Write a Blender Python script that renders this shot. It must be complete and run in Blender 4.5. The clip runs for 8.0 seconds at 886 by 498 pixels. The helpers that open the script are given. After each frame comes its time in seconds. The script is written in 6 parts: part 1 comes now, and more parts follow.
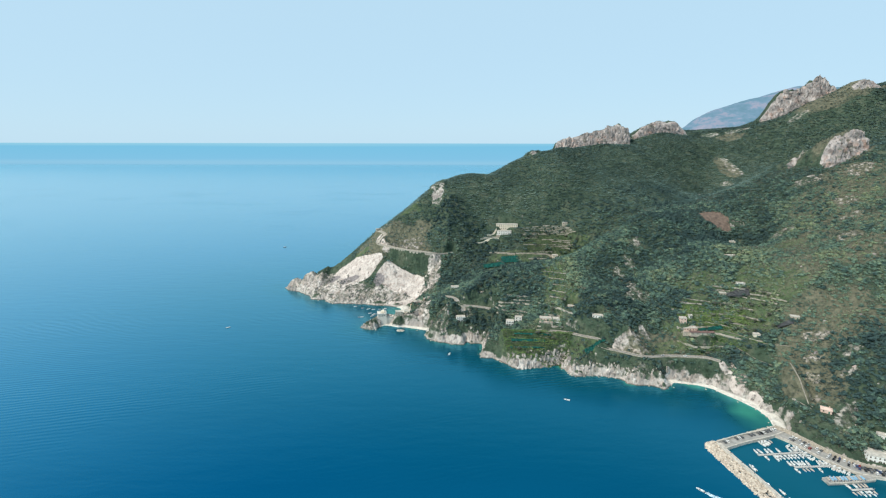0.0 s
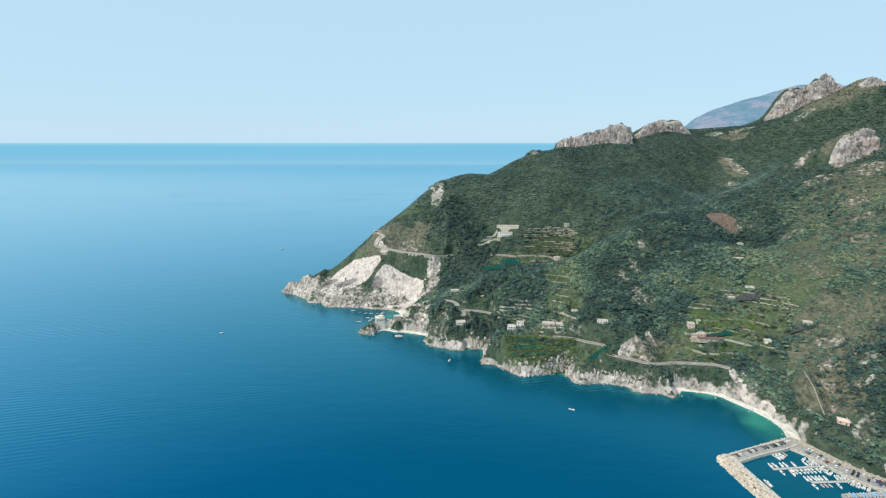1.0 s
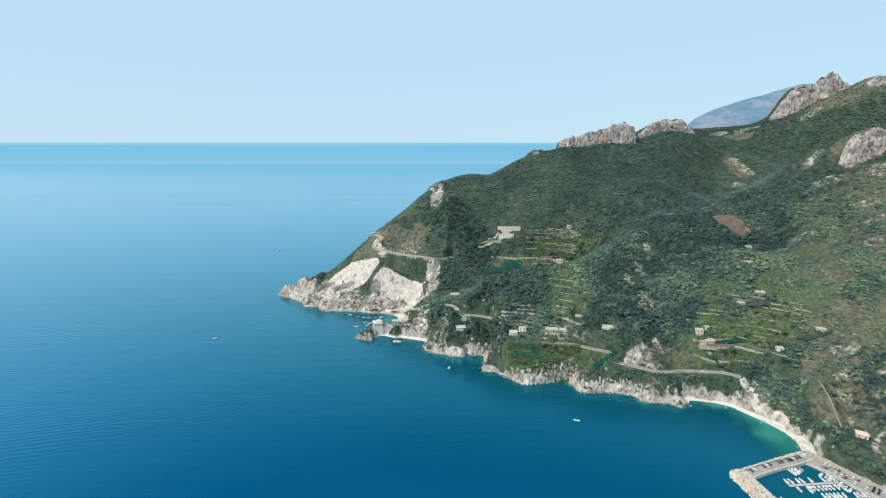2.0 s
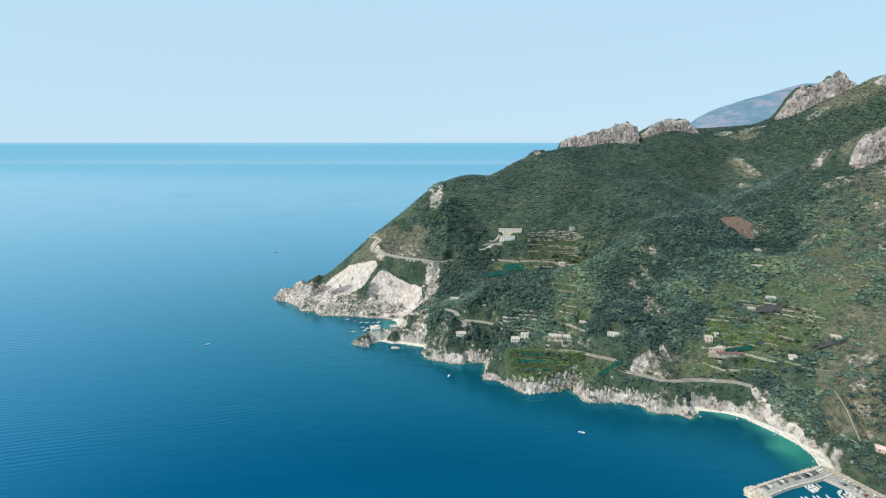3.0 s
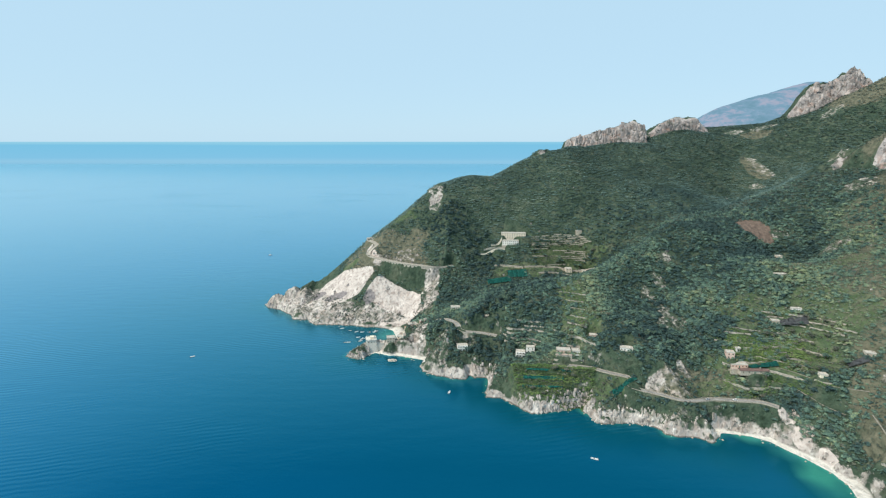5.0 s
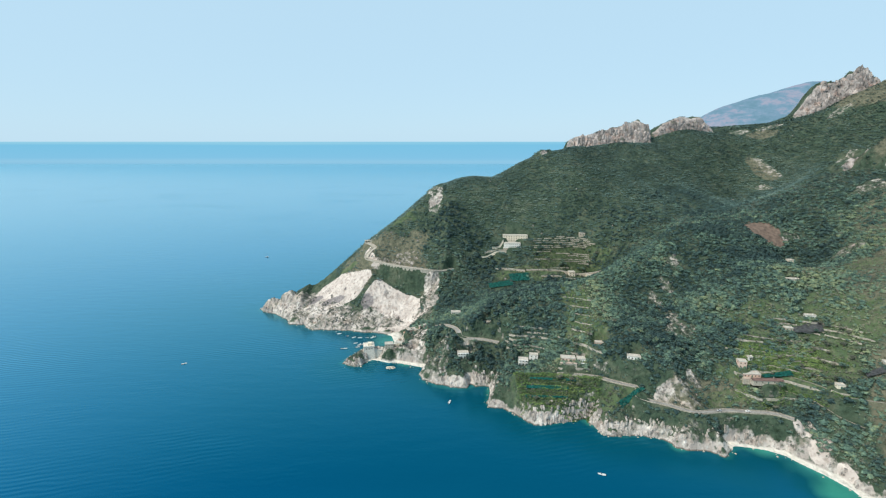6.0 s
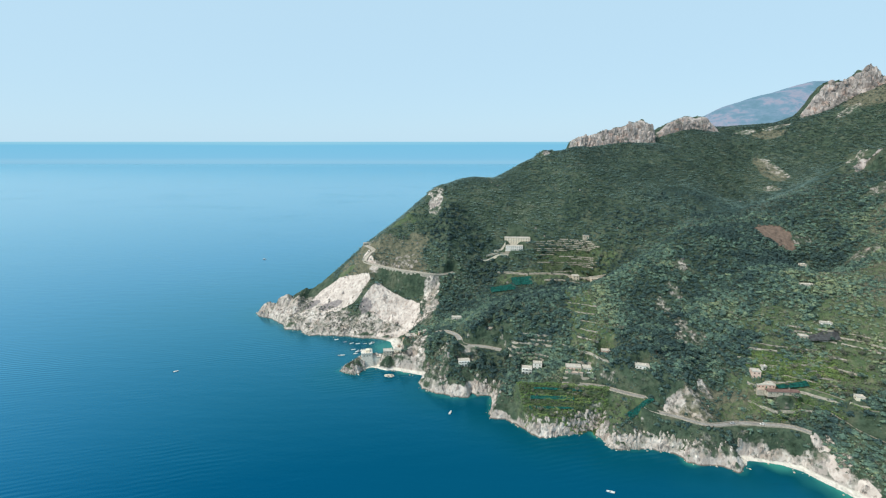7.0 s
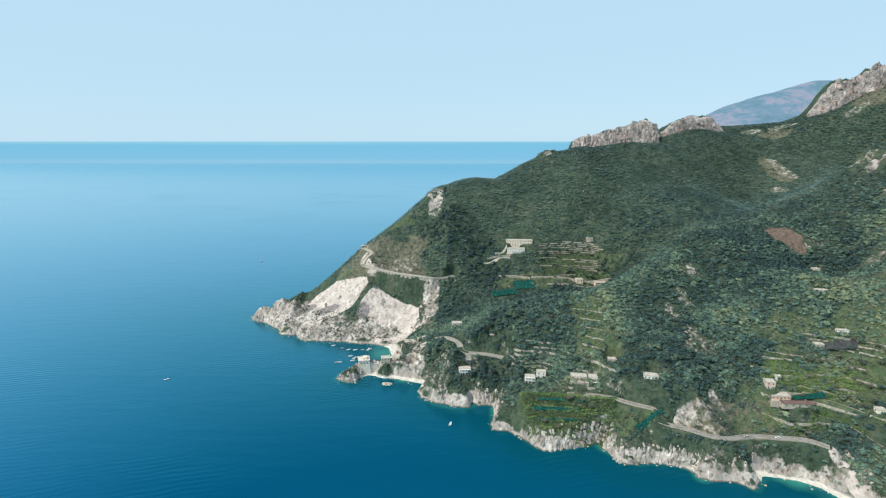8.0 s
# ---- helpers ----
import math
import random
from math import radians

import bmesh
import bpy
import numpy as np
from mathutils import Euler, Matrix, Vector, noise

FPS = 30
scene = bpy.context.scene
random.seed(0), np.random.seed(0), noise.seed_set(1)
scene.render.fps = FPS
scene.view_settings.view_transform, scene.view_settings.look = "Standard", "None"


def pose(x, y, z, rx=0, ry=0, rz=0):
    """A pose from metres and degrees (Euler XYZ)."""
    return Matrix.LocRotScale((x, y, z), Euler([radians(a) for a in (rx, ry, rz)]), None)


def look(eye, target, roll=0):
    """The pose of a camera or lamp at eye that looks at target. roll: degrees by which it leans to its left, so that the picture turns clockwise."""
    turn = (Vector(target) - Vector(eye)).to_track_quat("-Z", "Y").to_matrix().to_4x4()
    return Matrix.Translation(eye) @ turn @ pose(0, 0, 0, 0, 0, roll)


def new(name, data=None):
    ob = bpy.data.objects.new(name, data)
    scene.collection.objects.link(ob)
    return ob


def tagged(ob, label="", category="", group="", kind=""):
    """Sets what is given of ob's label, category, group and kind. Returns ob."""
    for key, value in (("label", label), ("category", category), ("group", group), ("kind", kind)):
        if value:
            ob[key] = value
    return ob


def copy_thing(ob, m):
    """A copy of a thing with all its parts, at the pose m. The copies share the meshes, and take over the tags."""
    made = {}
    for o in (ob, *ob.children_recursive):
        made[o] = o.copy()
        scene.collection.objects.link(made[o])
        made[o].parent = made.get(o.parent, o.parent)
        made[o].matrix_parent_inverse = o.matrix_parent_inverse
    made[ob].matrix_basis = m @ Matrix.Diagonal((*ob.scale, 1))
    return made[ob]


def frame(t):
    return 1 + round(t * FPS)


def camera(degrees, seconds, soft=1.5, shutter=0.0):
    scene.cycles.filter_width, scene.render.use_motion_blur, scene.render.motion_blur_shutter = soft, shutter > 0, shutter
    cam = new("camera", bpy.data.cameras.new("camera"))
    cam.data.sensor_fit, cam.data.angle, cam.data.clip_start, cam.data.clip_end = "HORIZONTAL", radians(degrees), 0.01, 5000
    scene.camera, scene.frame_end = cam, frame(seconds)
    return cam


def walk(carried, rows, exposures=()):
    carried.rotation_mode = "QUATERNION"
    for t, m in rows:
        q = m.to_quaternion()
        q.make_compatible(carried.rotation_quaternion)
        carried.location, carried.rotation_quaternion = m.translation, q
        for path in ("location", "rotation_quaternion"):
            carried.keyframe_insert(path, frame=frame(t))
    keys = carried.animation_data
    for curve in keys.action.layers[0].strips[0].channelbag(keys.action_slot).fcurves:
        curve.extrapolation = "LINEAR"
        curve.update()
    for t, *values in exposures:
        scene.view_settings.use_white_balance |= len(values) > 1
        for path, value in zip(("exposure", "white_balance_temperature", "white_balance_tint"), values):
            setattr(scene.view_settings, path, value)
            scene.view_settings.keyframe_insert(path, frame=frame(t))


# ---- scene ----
import functools

# ---- camera ----
cam = camera(86.5, 8.0, soft=1.2)
PATH = [
    (0, (-2.878, -0.698, 260.878), (-2.89, 1.25, 260.423), 0.1),
    (0.5, (-2.73, 8.804, 260.873), (-2.743, 10.752, 260.418), 0.1),
    (1, (-2.615, 18.306, 260.864), (-2.626, 20.253, 260.408), 0.0),
    (1.5, (-2.503, 27.808, 260.867), (-2.514, 29.755, 260.41), 0.0),
    (3, (-2.162, 56.317, 260.944), (-2.172, 58.264, 260.486), 0.0),
    (3.5, (-2.106, 65.798, 260.953), (-2.116, 67.745, 260.496), 0.0),
    (4, (-2.12, 75.22, 260.945), (-2.129, 77.167, 260.487), -0.0),
    (4.5, (-2.213, 84.618, 260.938), (-2.223, 86.564, 260.477), -0.0),
    (6, (-2.69, 112.776, 260.951), (-2.699, 114.721, 260.489), 0.0),
    (6.5, (-2.826, 122.14, 260.948), (-2.835, 124.086, 260.487), 0.1),
    (7, (-2.961, 131.513, 260.933), (-2.971, 133.459, 260.471), 0.0),
    (7.5, (-3.069, 140.94, 260.909), (-3.078, 142.885, 260.446), -0.0),
    (8, (-3.166, 150.407, 260.898), (-3.175, 152.353, 260.435), 0.0),
]
walk(cam, [(t, look(eye, target, roll)) for t, eye, target, roll in PATH])

# ---- sky, sun ----
SUN_AZIMUTH, SUN_ELEVATION = -120.0, 49.0  # degrees from the view's direction, to its right; above the horizon
world = bpy.data.worlds.new("sky")
scene.world = world
world.use_nodes = True
wn = world.node_tree
sky = wn.nodes.new("ShaderNodeTexSky")
sky.sky_type, sky.sun_disc = "NISHITA", False
sky.sun_elevation, sky.sun_rotation = radians(SUN_ELEVATION), radians(SUN_AZIMUTH)
sky.altitude, sky.air_density, sky.dust_density, sky.ozone_density = 250.0, 1.0, 0.3, 1.5
back = wn.nodes["Background"]
back.inputs["Strength"].default_value = 0.12
# summer haze: a pale veil over the clear sky
veil = wn.nodes.new("ShaderNodeMix")
veil.data_type = "RGBA"
veil.inputs[0].default_value = 0.9
veil.inputs[7].default_value = (4.4, 6.42, 7.85, 1)
wn.links.new(sky.outputs["Color"], veil.inputs[6])
wn.links.new(veil.outputs[2], back.inputs["Color"])
sun = new("sun", bpy.data.lights.new("sun", "SUN"))
sun.data.energy, sun.data.angle, sun.data.color = 4.2, radians(0.53), (1.0, 0.93, 0.82)
_a, _e = radians(SUN_AZIMUTH), radians(SUN_ELEVATION)
sun.matrix_world = look((0, 0, 900), (-math.sin(_a) * math.cos(_e), -math.cos(_a) * math.cos(_e), 900 - math.sin(_e)))

# ---- materials ----
class Paint:
    """A node material in the making."""

    def __init__(self, name, rough=0.8, metal=0.0, specular=0.3):
        self.m = bpy.data.materials.new(name)
        self.m.use_nodes = True
        self.t = self.m.node_tree
        self.b = self.t.nodes["Principled BSDF"]
        self.b.inputs["Roughness"].default_value = rough
        self.b.inputs["Metallic"].default_value = metal
        self.b.inputs["Specular IOR Level"].default_value = specular
        self.geo = self.t.nodes.new("ShaderNodeNewGeometry").outputs["Position"]

    def node(self, kind, **inputs):
        n = self.t.nodes.new(kind)
        for key, value in inputs.items():
            self.put(n.inputs[key.replace("_", " ")], value)
        return n

    def put(self, socket, value):
        if isinstance(value, bpy.types.NodeSocket):
            self.t.links.new(value, socket)
        else:
            socket.default_value = value

    def noise(self, size, detail=4, stretch=(1, 1, 1), roughness=0.55):
        mp = self.node("ShaderNodeMapping", Vector=self.geo)
        mp.inputs["Scale"].default_value = tuple(s / size for s in stretch)
        n = self.node("ShaderNodeTexNoise", Vector=mp.outputs[0], Scale=1.0, Detail=detail, Roughness=roughness)
        return n.outputs["Fac"]

    def cells(self, size, stretch=(1, 1, 1), out="Color"):
        mp = self.node("ShaderNodeMapping", Vector=self.geo)
        mp.inputs["Scale"].default_value = tuple(s / size for s in stretch)
        return self.node("ShaderNodeTexVoronoi", Vector=mp.outputs[0], Scale=1.0).outputs[out]

    def ramp(self, fac, *stops):
        r = self.node("ShaderNodeValToRGB", Fac=fac).color_ramp
        while len(r.elements) < len(stops):
            r.elements.new(0.5)
        for e, (at, colour) in zip(r.elements, stops):
            e.position, e.color = at, (*colour, 1) if len(colour) == 3 else colour
        return self.t.nodes[-1].outputs["Color"]

    def grey(self, fac, low, high, a=0.0, b=1.0):
        m = self.node("ShaderNodeMapRange", Value=fac)
        for i, v in zip((1, 2, 3, 4), (low, high, a, b)):
            m.inputs[i].default_value = v
        return m.outputs[0]

    def mix(self, fac, a, b, blend="MIX"):
        n = self.t.nodes.new("ShaderNodeMix")
        n.data_type, n.blend_type = "RGBA", blend
        for i, v in ((0, fac), (6, a), (7, b)):
            if isinstance(v, tuple) and len(v) == 3:
                v = (*v, 1)
            self.put(n.inputs[i], v)
        return n.outputs[2]

    def math(self, how, a, b=0.0):
        n = self.t.nodes.new("ShaderNodeMath")
        n.operation = how
        self.put(n.inputs[0], a)
        self.put(n.inputs[1], b)
        return n.outputs[0]

    def attribute(self, name, out="Fac"):
        n = self.t.nodes.new("ShaderNodeAttribute")
        n.attribute_name = name
        return n.outputs[out]

    def island(self):
        return self.t.nodes["Geometry"].outputs["Random Per Island"]

    def each(self):
        return self.node("ShaderNodeObjectInfo").outputs["Random"]

    def bump(self, fac, strength=0.4, distance=0.5, before=None):
        n = self.node("ShaderNodeBump", Height=fac, Strength=strength, Distance=distance)
        if before:
            self.t.links.new(before, n.inputs["Normal"])
        self.t.links.new(n.outputs[0], self.b.inputs["Normal"])
        return n.outputs[0]

    def done(self, colour):
        if isinstance(colour, tuple):
            colour = (*colour, 1)
        self.put(self.b.inputs["Base Color"], colour)
        return self.m


def weathered(name, colour, size=1.5, spread=0.18, rough=0.8, grain=0.15, metal=0.0):
    """Paint, plaster or metal of one colour with stains and grain."""
    p = Paint(name, rough, metal)
    dark = tuple(c * (1 - spread * 1.6) for c in colour)
    light = tuple(min(1, c * (1 + spread)) for c in colour)
    base = p.ramp(p.noise(size), (0.3, dark), (0.7, light))
    base = p.mix(p.grey(p.noise(size * 0.12, 3), 0.35, 0.75, 0.0, 0.35), base, dark)
    p.bump(p.noise(grain, 3), 0.25, 0.03)
    return p.done(base)


def limestone(p):
    """Colours of the coast's pale limestone: broken blocks with dark cracks and rusty stains."""
    base = p.ramp(p.noise(24, 6), (0.25, (0.30, 0.265, 0.24)), (0.5, (0.52, 0.46, 0.415)), (0.75, (0.74, 0.67, 0.61)))
    block = p.grey(p.cells(5.5, (1, 1, 0.45), "Color"), 0.0, 1.0, 0.6, 1.08)
    base = p.mix(1.0, base, block, "MULTIPLY")
    base = p.mix(p.grey(p.noise(10, 5, (1, 1, 0.5)), 0.54, 0.7, 0, 0.5), base, (0.32, 0.235, 0.175))
    base = p.mix(p.grey(p.noise(12, 6, (1, 1, 0.6)), 0.54, 0.62, 0, 0.55), base, (0.13, 0.135, 0.105))
    base = p.mix(p.grey(p.noise(4.0, 6, (1, 1, 0.35)), 0.55, 0.66, 0, 0.75), base, (0.10, 0.092, 0.086))
    return p.mix(p.grey(p.noise(6, 5), 0.58, 0.74, 0, 0.5), base, (0.74, 0.70, 0.65))


def ground_material():
    p = Paint("hillside", 0.95, 0, 0.15)
    rock = limestone(p)
    grey = p.ramp(p.noise(16, 7), (0.28, (0.15, 0.14, 0.135)), (0.5, (0.30, 0.27, 0.255)), (0.72, (0.50, 0.44, 0.41)))
    grey = p.mix(p.grey(p.noise(13, 5), 0.54, 0.68, 0, 0.7), grey, (0.32, 0.215, 0.175))
    rock = p.mix(p.attribute("crag"), rock, grey)
    # scrub darkened to stand for the dark gaps between crowns
    scrub = p.ramp(p.noise(14, 6), (0.3, (0.026, 0.044, 0.030)), (0.5, (0.054, 0.082, 0.054)), (0.75, (0.105, 0.118, 0.080)))
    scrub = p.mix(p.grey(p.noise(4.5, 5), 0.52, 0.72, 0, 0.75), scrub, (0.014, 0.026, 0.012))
    dry = p.ramp(p.noise(6, 5), (0.3, (0.072, 0.080, 0.053)), (0.7, (0.178, 0.166, 0.116)))
    grass = p.ramp(p.noise(7, 5), (0.3, (0.052, 0.088, 0.040)), (0.55, (0.088, 0.120, 0.062)), (0.75, (0.165, 0.165, 0.105)))
    pebble = p.ramp(p.noise(3, 6), (0.3, (0.50, 0.46, 0.40)), (0.7, (0.70, 0.66, 0.59)))
    pale = p.ramp(p.noise(11, 7), (0.25, (0.37, 0.32, 0.285)), (0.5, (0.53, 0.46, 0.415)), (0.75, (0.67, 0.60, 0.545)))
    pale = p.mix(p.grey(p.noise(4, 7, (1, 1, 0.7)), 0.5, 0.66, 0, 0.7), pale, (0.25, 0.20, 0.17))
    pale = p.mix(p.grey(p.noise(9, 8, (1, 1, 0.3), 0.7), 0.58, 0.68, 0, 0.8), pale, (0.11, 0.105, 0.095))
    ragged = p.math("MULTIPLY", p.math("SUBTRACT", p.noise(5, 6), 0.5), 1.1)

    def cover(name, soft=0.16):
        return p.grey(p.math("ADD", p.attribute(name), ragged), 0.5 - soft, 0.5 + soft)

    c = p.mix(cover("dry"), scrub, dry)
    c = p.mix(cover("grass"), c, grass)
    c = p.mix(cover("soil"), c, p.ramp(p.noise(4, 5), (0.3, (0.12, 0.085, 0.065)), (0.7, (0.20, 0.145, 0.115))))
    level = p.node("ShaderNodeSeparateXYZ", Vector=p.geo).outputs["Z"]
    washed = p.math("MULTIPLY", p.grey(p.math("ADD", level, p.math("MULTIPLY", p.noise(9, 5), 6.0)), 4.6, 6.6, 1.0, 0.0), p.attribute("shore"))
    c = p.mix(p.math("MAXIMUM", cover("rock", 0.12), washed), c, rock)
    c = p.mix(p.grey(p.math("ADD", p.attribute("quarry"), p.math("MULTIPLY", ragged, 0.35)), 0.4, 0.6), c, pale)
    c = p.mix(p.math("MULTIPLY", cover("stain", 0.2), 0.8), c, p.ramp(p.noise(3, 5), (0.3, (0.10, 0.092, 0.10)), (0.7, (0.24, 0.215, 0.215))))
    strand = p.math("MULTIPLY", p.grey(p.math("ADD", p.attribute("beach"), p.math("MULTIPLY", ragged, 0.5)), 0.4, 0.7), p.grey(p.math("ADD", level, p.noise(3, 4)), 1.6, 2.6, 1.0, 0.0))
    c = p.mix(strand, c, pebble)
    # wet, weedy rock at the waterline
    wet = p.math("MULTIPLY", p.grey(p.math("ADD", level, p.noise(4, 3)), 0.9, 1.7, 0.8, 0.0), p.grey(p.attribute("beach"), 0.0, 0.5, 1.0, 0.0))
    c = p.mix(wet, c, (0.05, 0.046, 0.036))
    n = p.bump(p.noise(6, 8, (1, 1, 0.8), 0.65), 0.9, 3.0)
    n = p.bump(p.cells(4.5, (1, 1, 0.8), "Distance"), 0.6, 2.0, n)
    p.bump(p.noise(1.4, 5), 0.5, 0.5, n)
    return p.done(c)


def leaf_material(name, dark, light, yellow, fine=0.45, clump=1.0):
    """Foliage: every crown has its own tone, every spray of leaves a slight shift of it."""
    p = Paint(name, 0.8, 0, 0.2)
    tone = p.math("ADD", p.attribute("tone"), p.math("MULTIPLY", p.math("SUBTRACT", p.island(), 0.5), fine))
    tone = p.math("ADD", tone, p.math("MULTIPLY", p.math("SUBTRACT", p.noise(26, 5), 0.5), 1.1))
    # patches of 8 m: dark gaps between clumps of trees put into the colour
    tone = p.math("ADD", tone, p.math("MULTIPLY", p.math("SUBTRACT", p.noise(8, 3), 0.5), clump))
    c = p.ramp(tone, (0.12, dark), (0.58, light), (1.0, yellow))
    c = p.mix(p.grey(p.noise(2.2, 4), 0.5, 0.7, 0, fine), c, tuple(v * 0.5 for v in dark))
    return p.done(c)


def water_material():
    """Deep water: its own blue with painted ripple streaks, and the sky mirrored with a painted tint."""
    p = Paint("sea_water", 1.0, 0, 0)
    # long faint streaks in the blue: ripple tones put into the colour
    deep = p.ramp(p.math("ADD", p.math("MULTIPLY", p.noise(420, 4, (1, 2.2, 1)), 0.7), p.math("MULTIPLY", p.noise(22, 5, (0.2, 1.0, 1)), 0.3)), (0.3, (0.0003, 0.060, 0.146)), (0.7, (0.0008, 0.071, 0.168)))
    c = p.mix(p.grey(p.attribute("shallow"), 0.0, 0.5), deep, (0.0010, 0.057, 0.082))
    c = p.mix(p.grey(p.attribute("shallow"), 0.5, 1.0), c, (0.035, 0.21, 0.160))
    # swell, wind ripples, and long trains of small waves in patches
    mp = p.node("ShaderNodeMapping", Vector=p.geo)
    mp.inputs["Rotation"].default_value = (0, 0, radians(-14))
    train = p.node("ShaderNodeTexWave", Vector=mp.outputs[0], Scale=0.056, Distortion=5.0, Detail=3.0, Detail_Scale=0.5)
    train.bands_direction = "Y"
    patch = p.grey(p.noise(170, 4, (0.5, 1.0, 1)), 0.50, 0.66)
    n = p.bump(p.noise(11, 3, (0.3, 1.0, 1)), 0.22, 1.0)
    n = p.bump(p.math("MULTIPLY", train.outputs["Fac"], patch), 0.13, 1.0, n)
    ripple = p.bump(p.noise(2.6, 3, (0.6, 1.0, 1)), 0.14, 0.4, n)
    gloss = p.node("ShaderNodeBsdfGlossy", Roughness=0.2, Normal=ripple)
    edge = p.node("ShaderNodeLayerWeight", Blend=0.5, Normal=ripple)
    # reflection tint put in by view angle: blue when steep, near white at grazing
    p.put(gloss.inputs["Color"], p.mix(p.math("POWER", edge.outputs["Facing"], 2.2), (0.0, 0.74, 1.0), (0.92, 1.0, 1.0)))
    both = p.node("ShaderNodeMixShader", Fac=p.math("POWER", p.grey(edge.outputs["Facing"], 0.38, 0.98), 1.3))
    p.t.links.new(p.b.outputs[0], both.inputs[1])
    p.t.links.new(gloss.outputs[0], both.inputs[2])
    p.t.links.new(both.outputs[0], p.t.nodes["Material Output"].inputs["Surface"])
    return p.done(c)


GROUND = ground_material()
WATER = water_material()
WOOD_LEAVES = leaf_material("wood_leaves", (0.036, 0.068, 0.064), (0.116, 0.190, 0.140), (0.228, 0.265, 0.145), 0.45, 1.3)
# paler and bluer than the near wood: distance haze put into the leaf colour
HAZED_LEAVES = leaf_material("hazed_leaves", (0.047, 0.088, 0.080), (0.120, 0.192, 0.170), (0.205, 0.248, 0.186), 0.16, 0.7)
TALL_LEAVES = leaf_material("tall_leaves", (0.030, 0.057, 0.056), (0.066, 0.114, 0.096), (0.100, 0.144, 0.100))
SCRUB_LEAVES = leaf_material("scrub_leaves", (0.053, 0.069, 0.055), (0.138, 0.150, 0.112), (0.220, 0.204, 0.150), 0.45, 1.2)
STONE_WALL = weathered("dry_stone", (0.37, 0.335, 0.28), 1.2, 0.3, 0.95, 0.4)


def rock_material():
    p = Paint("boulder_rock", 0.9, 0, 0.2)
    tone = p.mix(p.island(), (0.34, 0.285, 0.23), (0.58, 0.50, 0.41))
    tone = p.mix(p.grey(p.noise(1.0, 5), 0.5, 0.75, 0, 0.6), tone, (0.22, 0.195, 0.165))
    p.bump(p.noise(0.7, 5), 0.6, 0.25)
    return p.done(tone)


ROCK = rock_material()
CONCRETE = weathered("concrete", (0.52, 0.47, 0.405), 2.0, 0.24, 0.9, 0.2)
PAVING = weathered("pale_paving", (0.31, 0.295, 0.27), 4.0, 0.18, 0.9, 0.2)
ASPHALT = weathered("old_asphalt", (0.27, 0.255, 0.235), 4.0, 0.22, 0.95, 0.1)
TRODDEN_EARTH = weathered("trodden_earth", (0.27, 0.245, 0.20), 2.0, 0.25, 0.95, 0.2)
EARTH_TRACK = weathered("pale_gravel_track", (0.40, 0.36, 0.30), 3.0, 0.2, 0.95, 0.2)
WHITE_PLASTER = weathered("white_plaster", (0.74, 0.72, 0.67), 1.5, 0.1, 0.85)
CREAM_PLASTER = weathered("cream_plaster", (0.72, 0.63, 0.50), 1.5, 0.13, 0.85)
PINK_PLASTER = weathered("pink_plaster", (0.64, 0.46, 0.38), 1.5, 0.13, 0.85)
BARE_STONE = weathered("bare_stone_masonry", (0.45, 0.395, 0.32), 0.9, 0.28, 0.95, 0.3)
FLAT_ROOF = weathered("flat_roof_screed", (0.50, 0.46, 0.40), 1.5, 0.2, 0.9)
TERRACOTTA = weathered("terracotta_tiles", (0.34, 0.20, 0.145), 1.0, 0.22, 0.9, 0.25)
RUST_SHEET = weathered("rusty_sheet", (0.16, 0.10, 0.085), 1.4, 0.3, 0.8, 0.2)
FRAME_WOOD = weathered("painted_frames", (0.30, 0.24, 0.18), 0.6, 0.2, 0.6)
SHUTTER_GREEN = weathered("green_shutters", (0.06, 0.14, 0.10), 0.6, 0.2, 0.6)
BARK = weathered("bark", (0.14, 0.11, 0.085), 0.5, 0.3, 0.95, 0.1)
NET_TEAL = weathered("teal_shade_net", (0.012, 0.135, 0.11), 1.6, 0.4, 0.85, 0.3)
NET_GREY = weathered("grey_shade_net", (0.11, 0.115, 0.12), 2.5, 0.25, 0.85, 0.3)
GELCOAT = weathered("white_gelcoat", (0.66, 0.66, 0.64), 0.9, 0.16, 0.3)
BLUE_HULL = weathered("blue_hull_paint", (0.05, 0.16, 0.32), 0.9, 0.12, 0.35)
BLUE_CANVAS = weathered("blue_canvas", (0.22, 0.40, 0.55), 0.6, 0.15, 0.9)
TEAK = weathered("weathered_teak", (0.50, 0.44, 0.37), 0.5, 0.2, 0.7)
PONTOON_PLANKS = weathered("pale_grey_planks", (0.46, 0.44, 0.41), 0.6, 0.2, 0.85)
METAL = weathered("galvanised_metal", (0.55, 0.55, 0.55), 0.4, 0.1, 0.35, 0.1, 0.8)
RUBBER = weathered("black_rubber", (0.03, 0.03, 0.03), 0.4, 0.2, 0.8)


def glass_material():
    p = Paint("window_glass", 0.08, 0, 0.6)
    return p.done(p.ramp(p.noise(2.0, 2), (0.3, (0.012, 0.016, 0.018)), (0.7, (0.035, 0.042, 0.045))))


GLASS = glass_material()
CAR_PAINTS = [weathered("car_paint_" + n, c, 1.0, 0.05, 0.25, 0.5) for n, c in (("white", (0.72, 0.72, 0.70)), ("silver", (0.42, 0.43, 0.44)), ("black", (0.02, 0.021, 0.023)), ("blue", (0.035, 0.07, 0.17)), ("red", (0.30, 0.025, 0.02)), ("grey", (0.13, 0.135, 0.14)))]


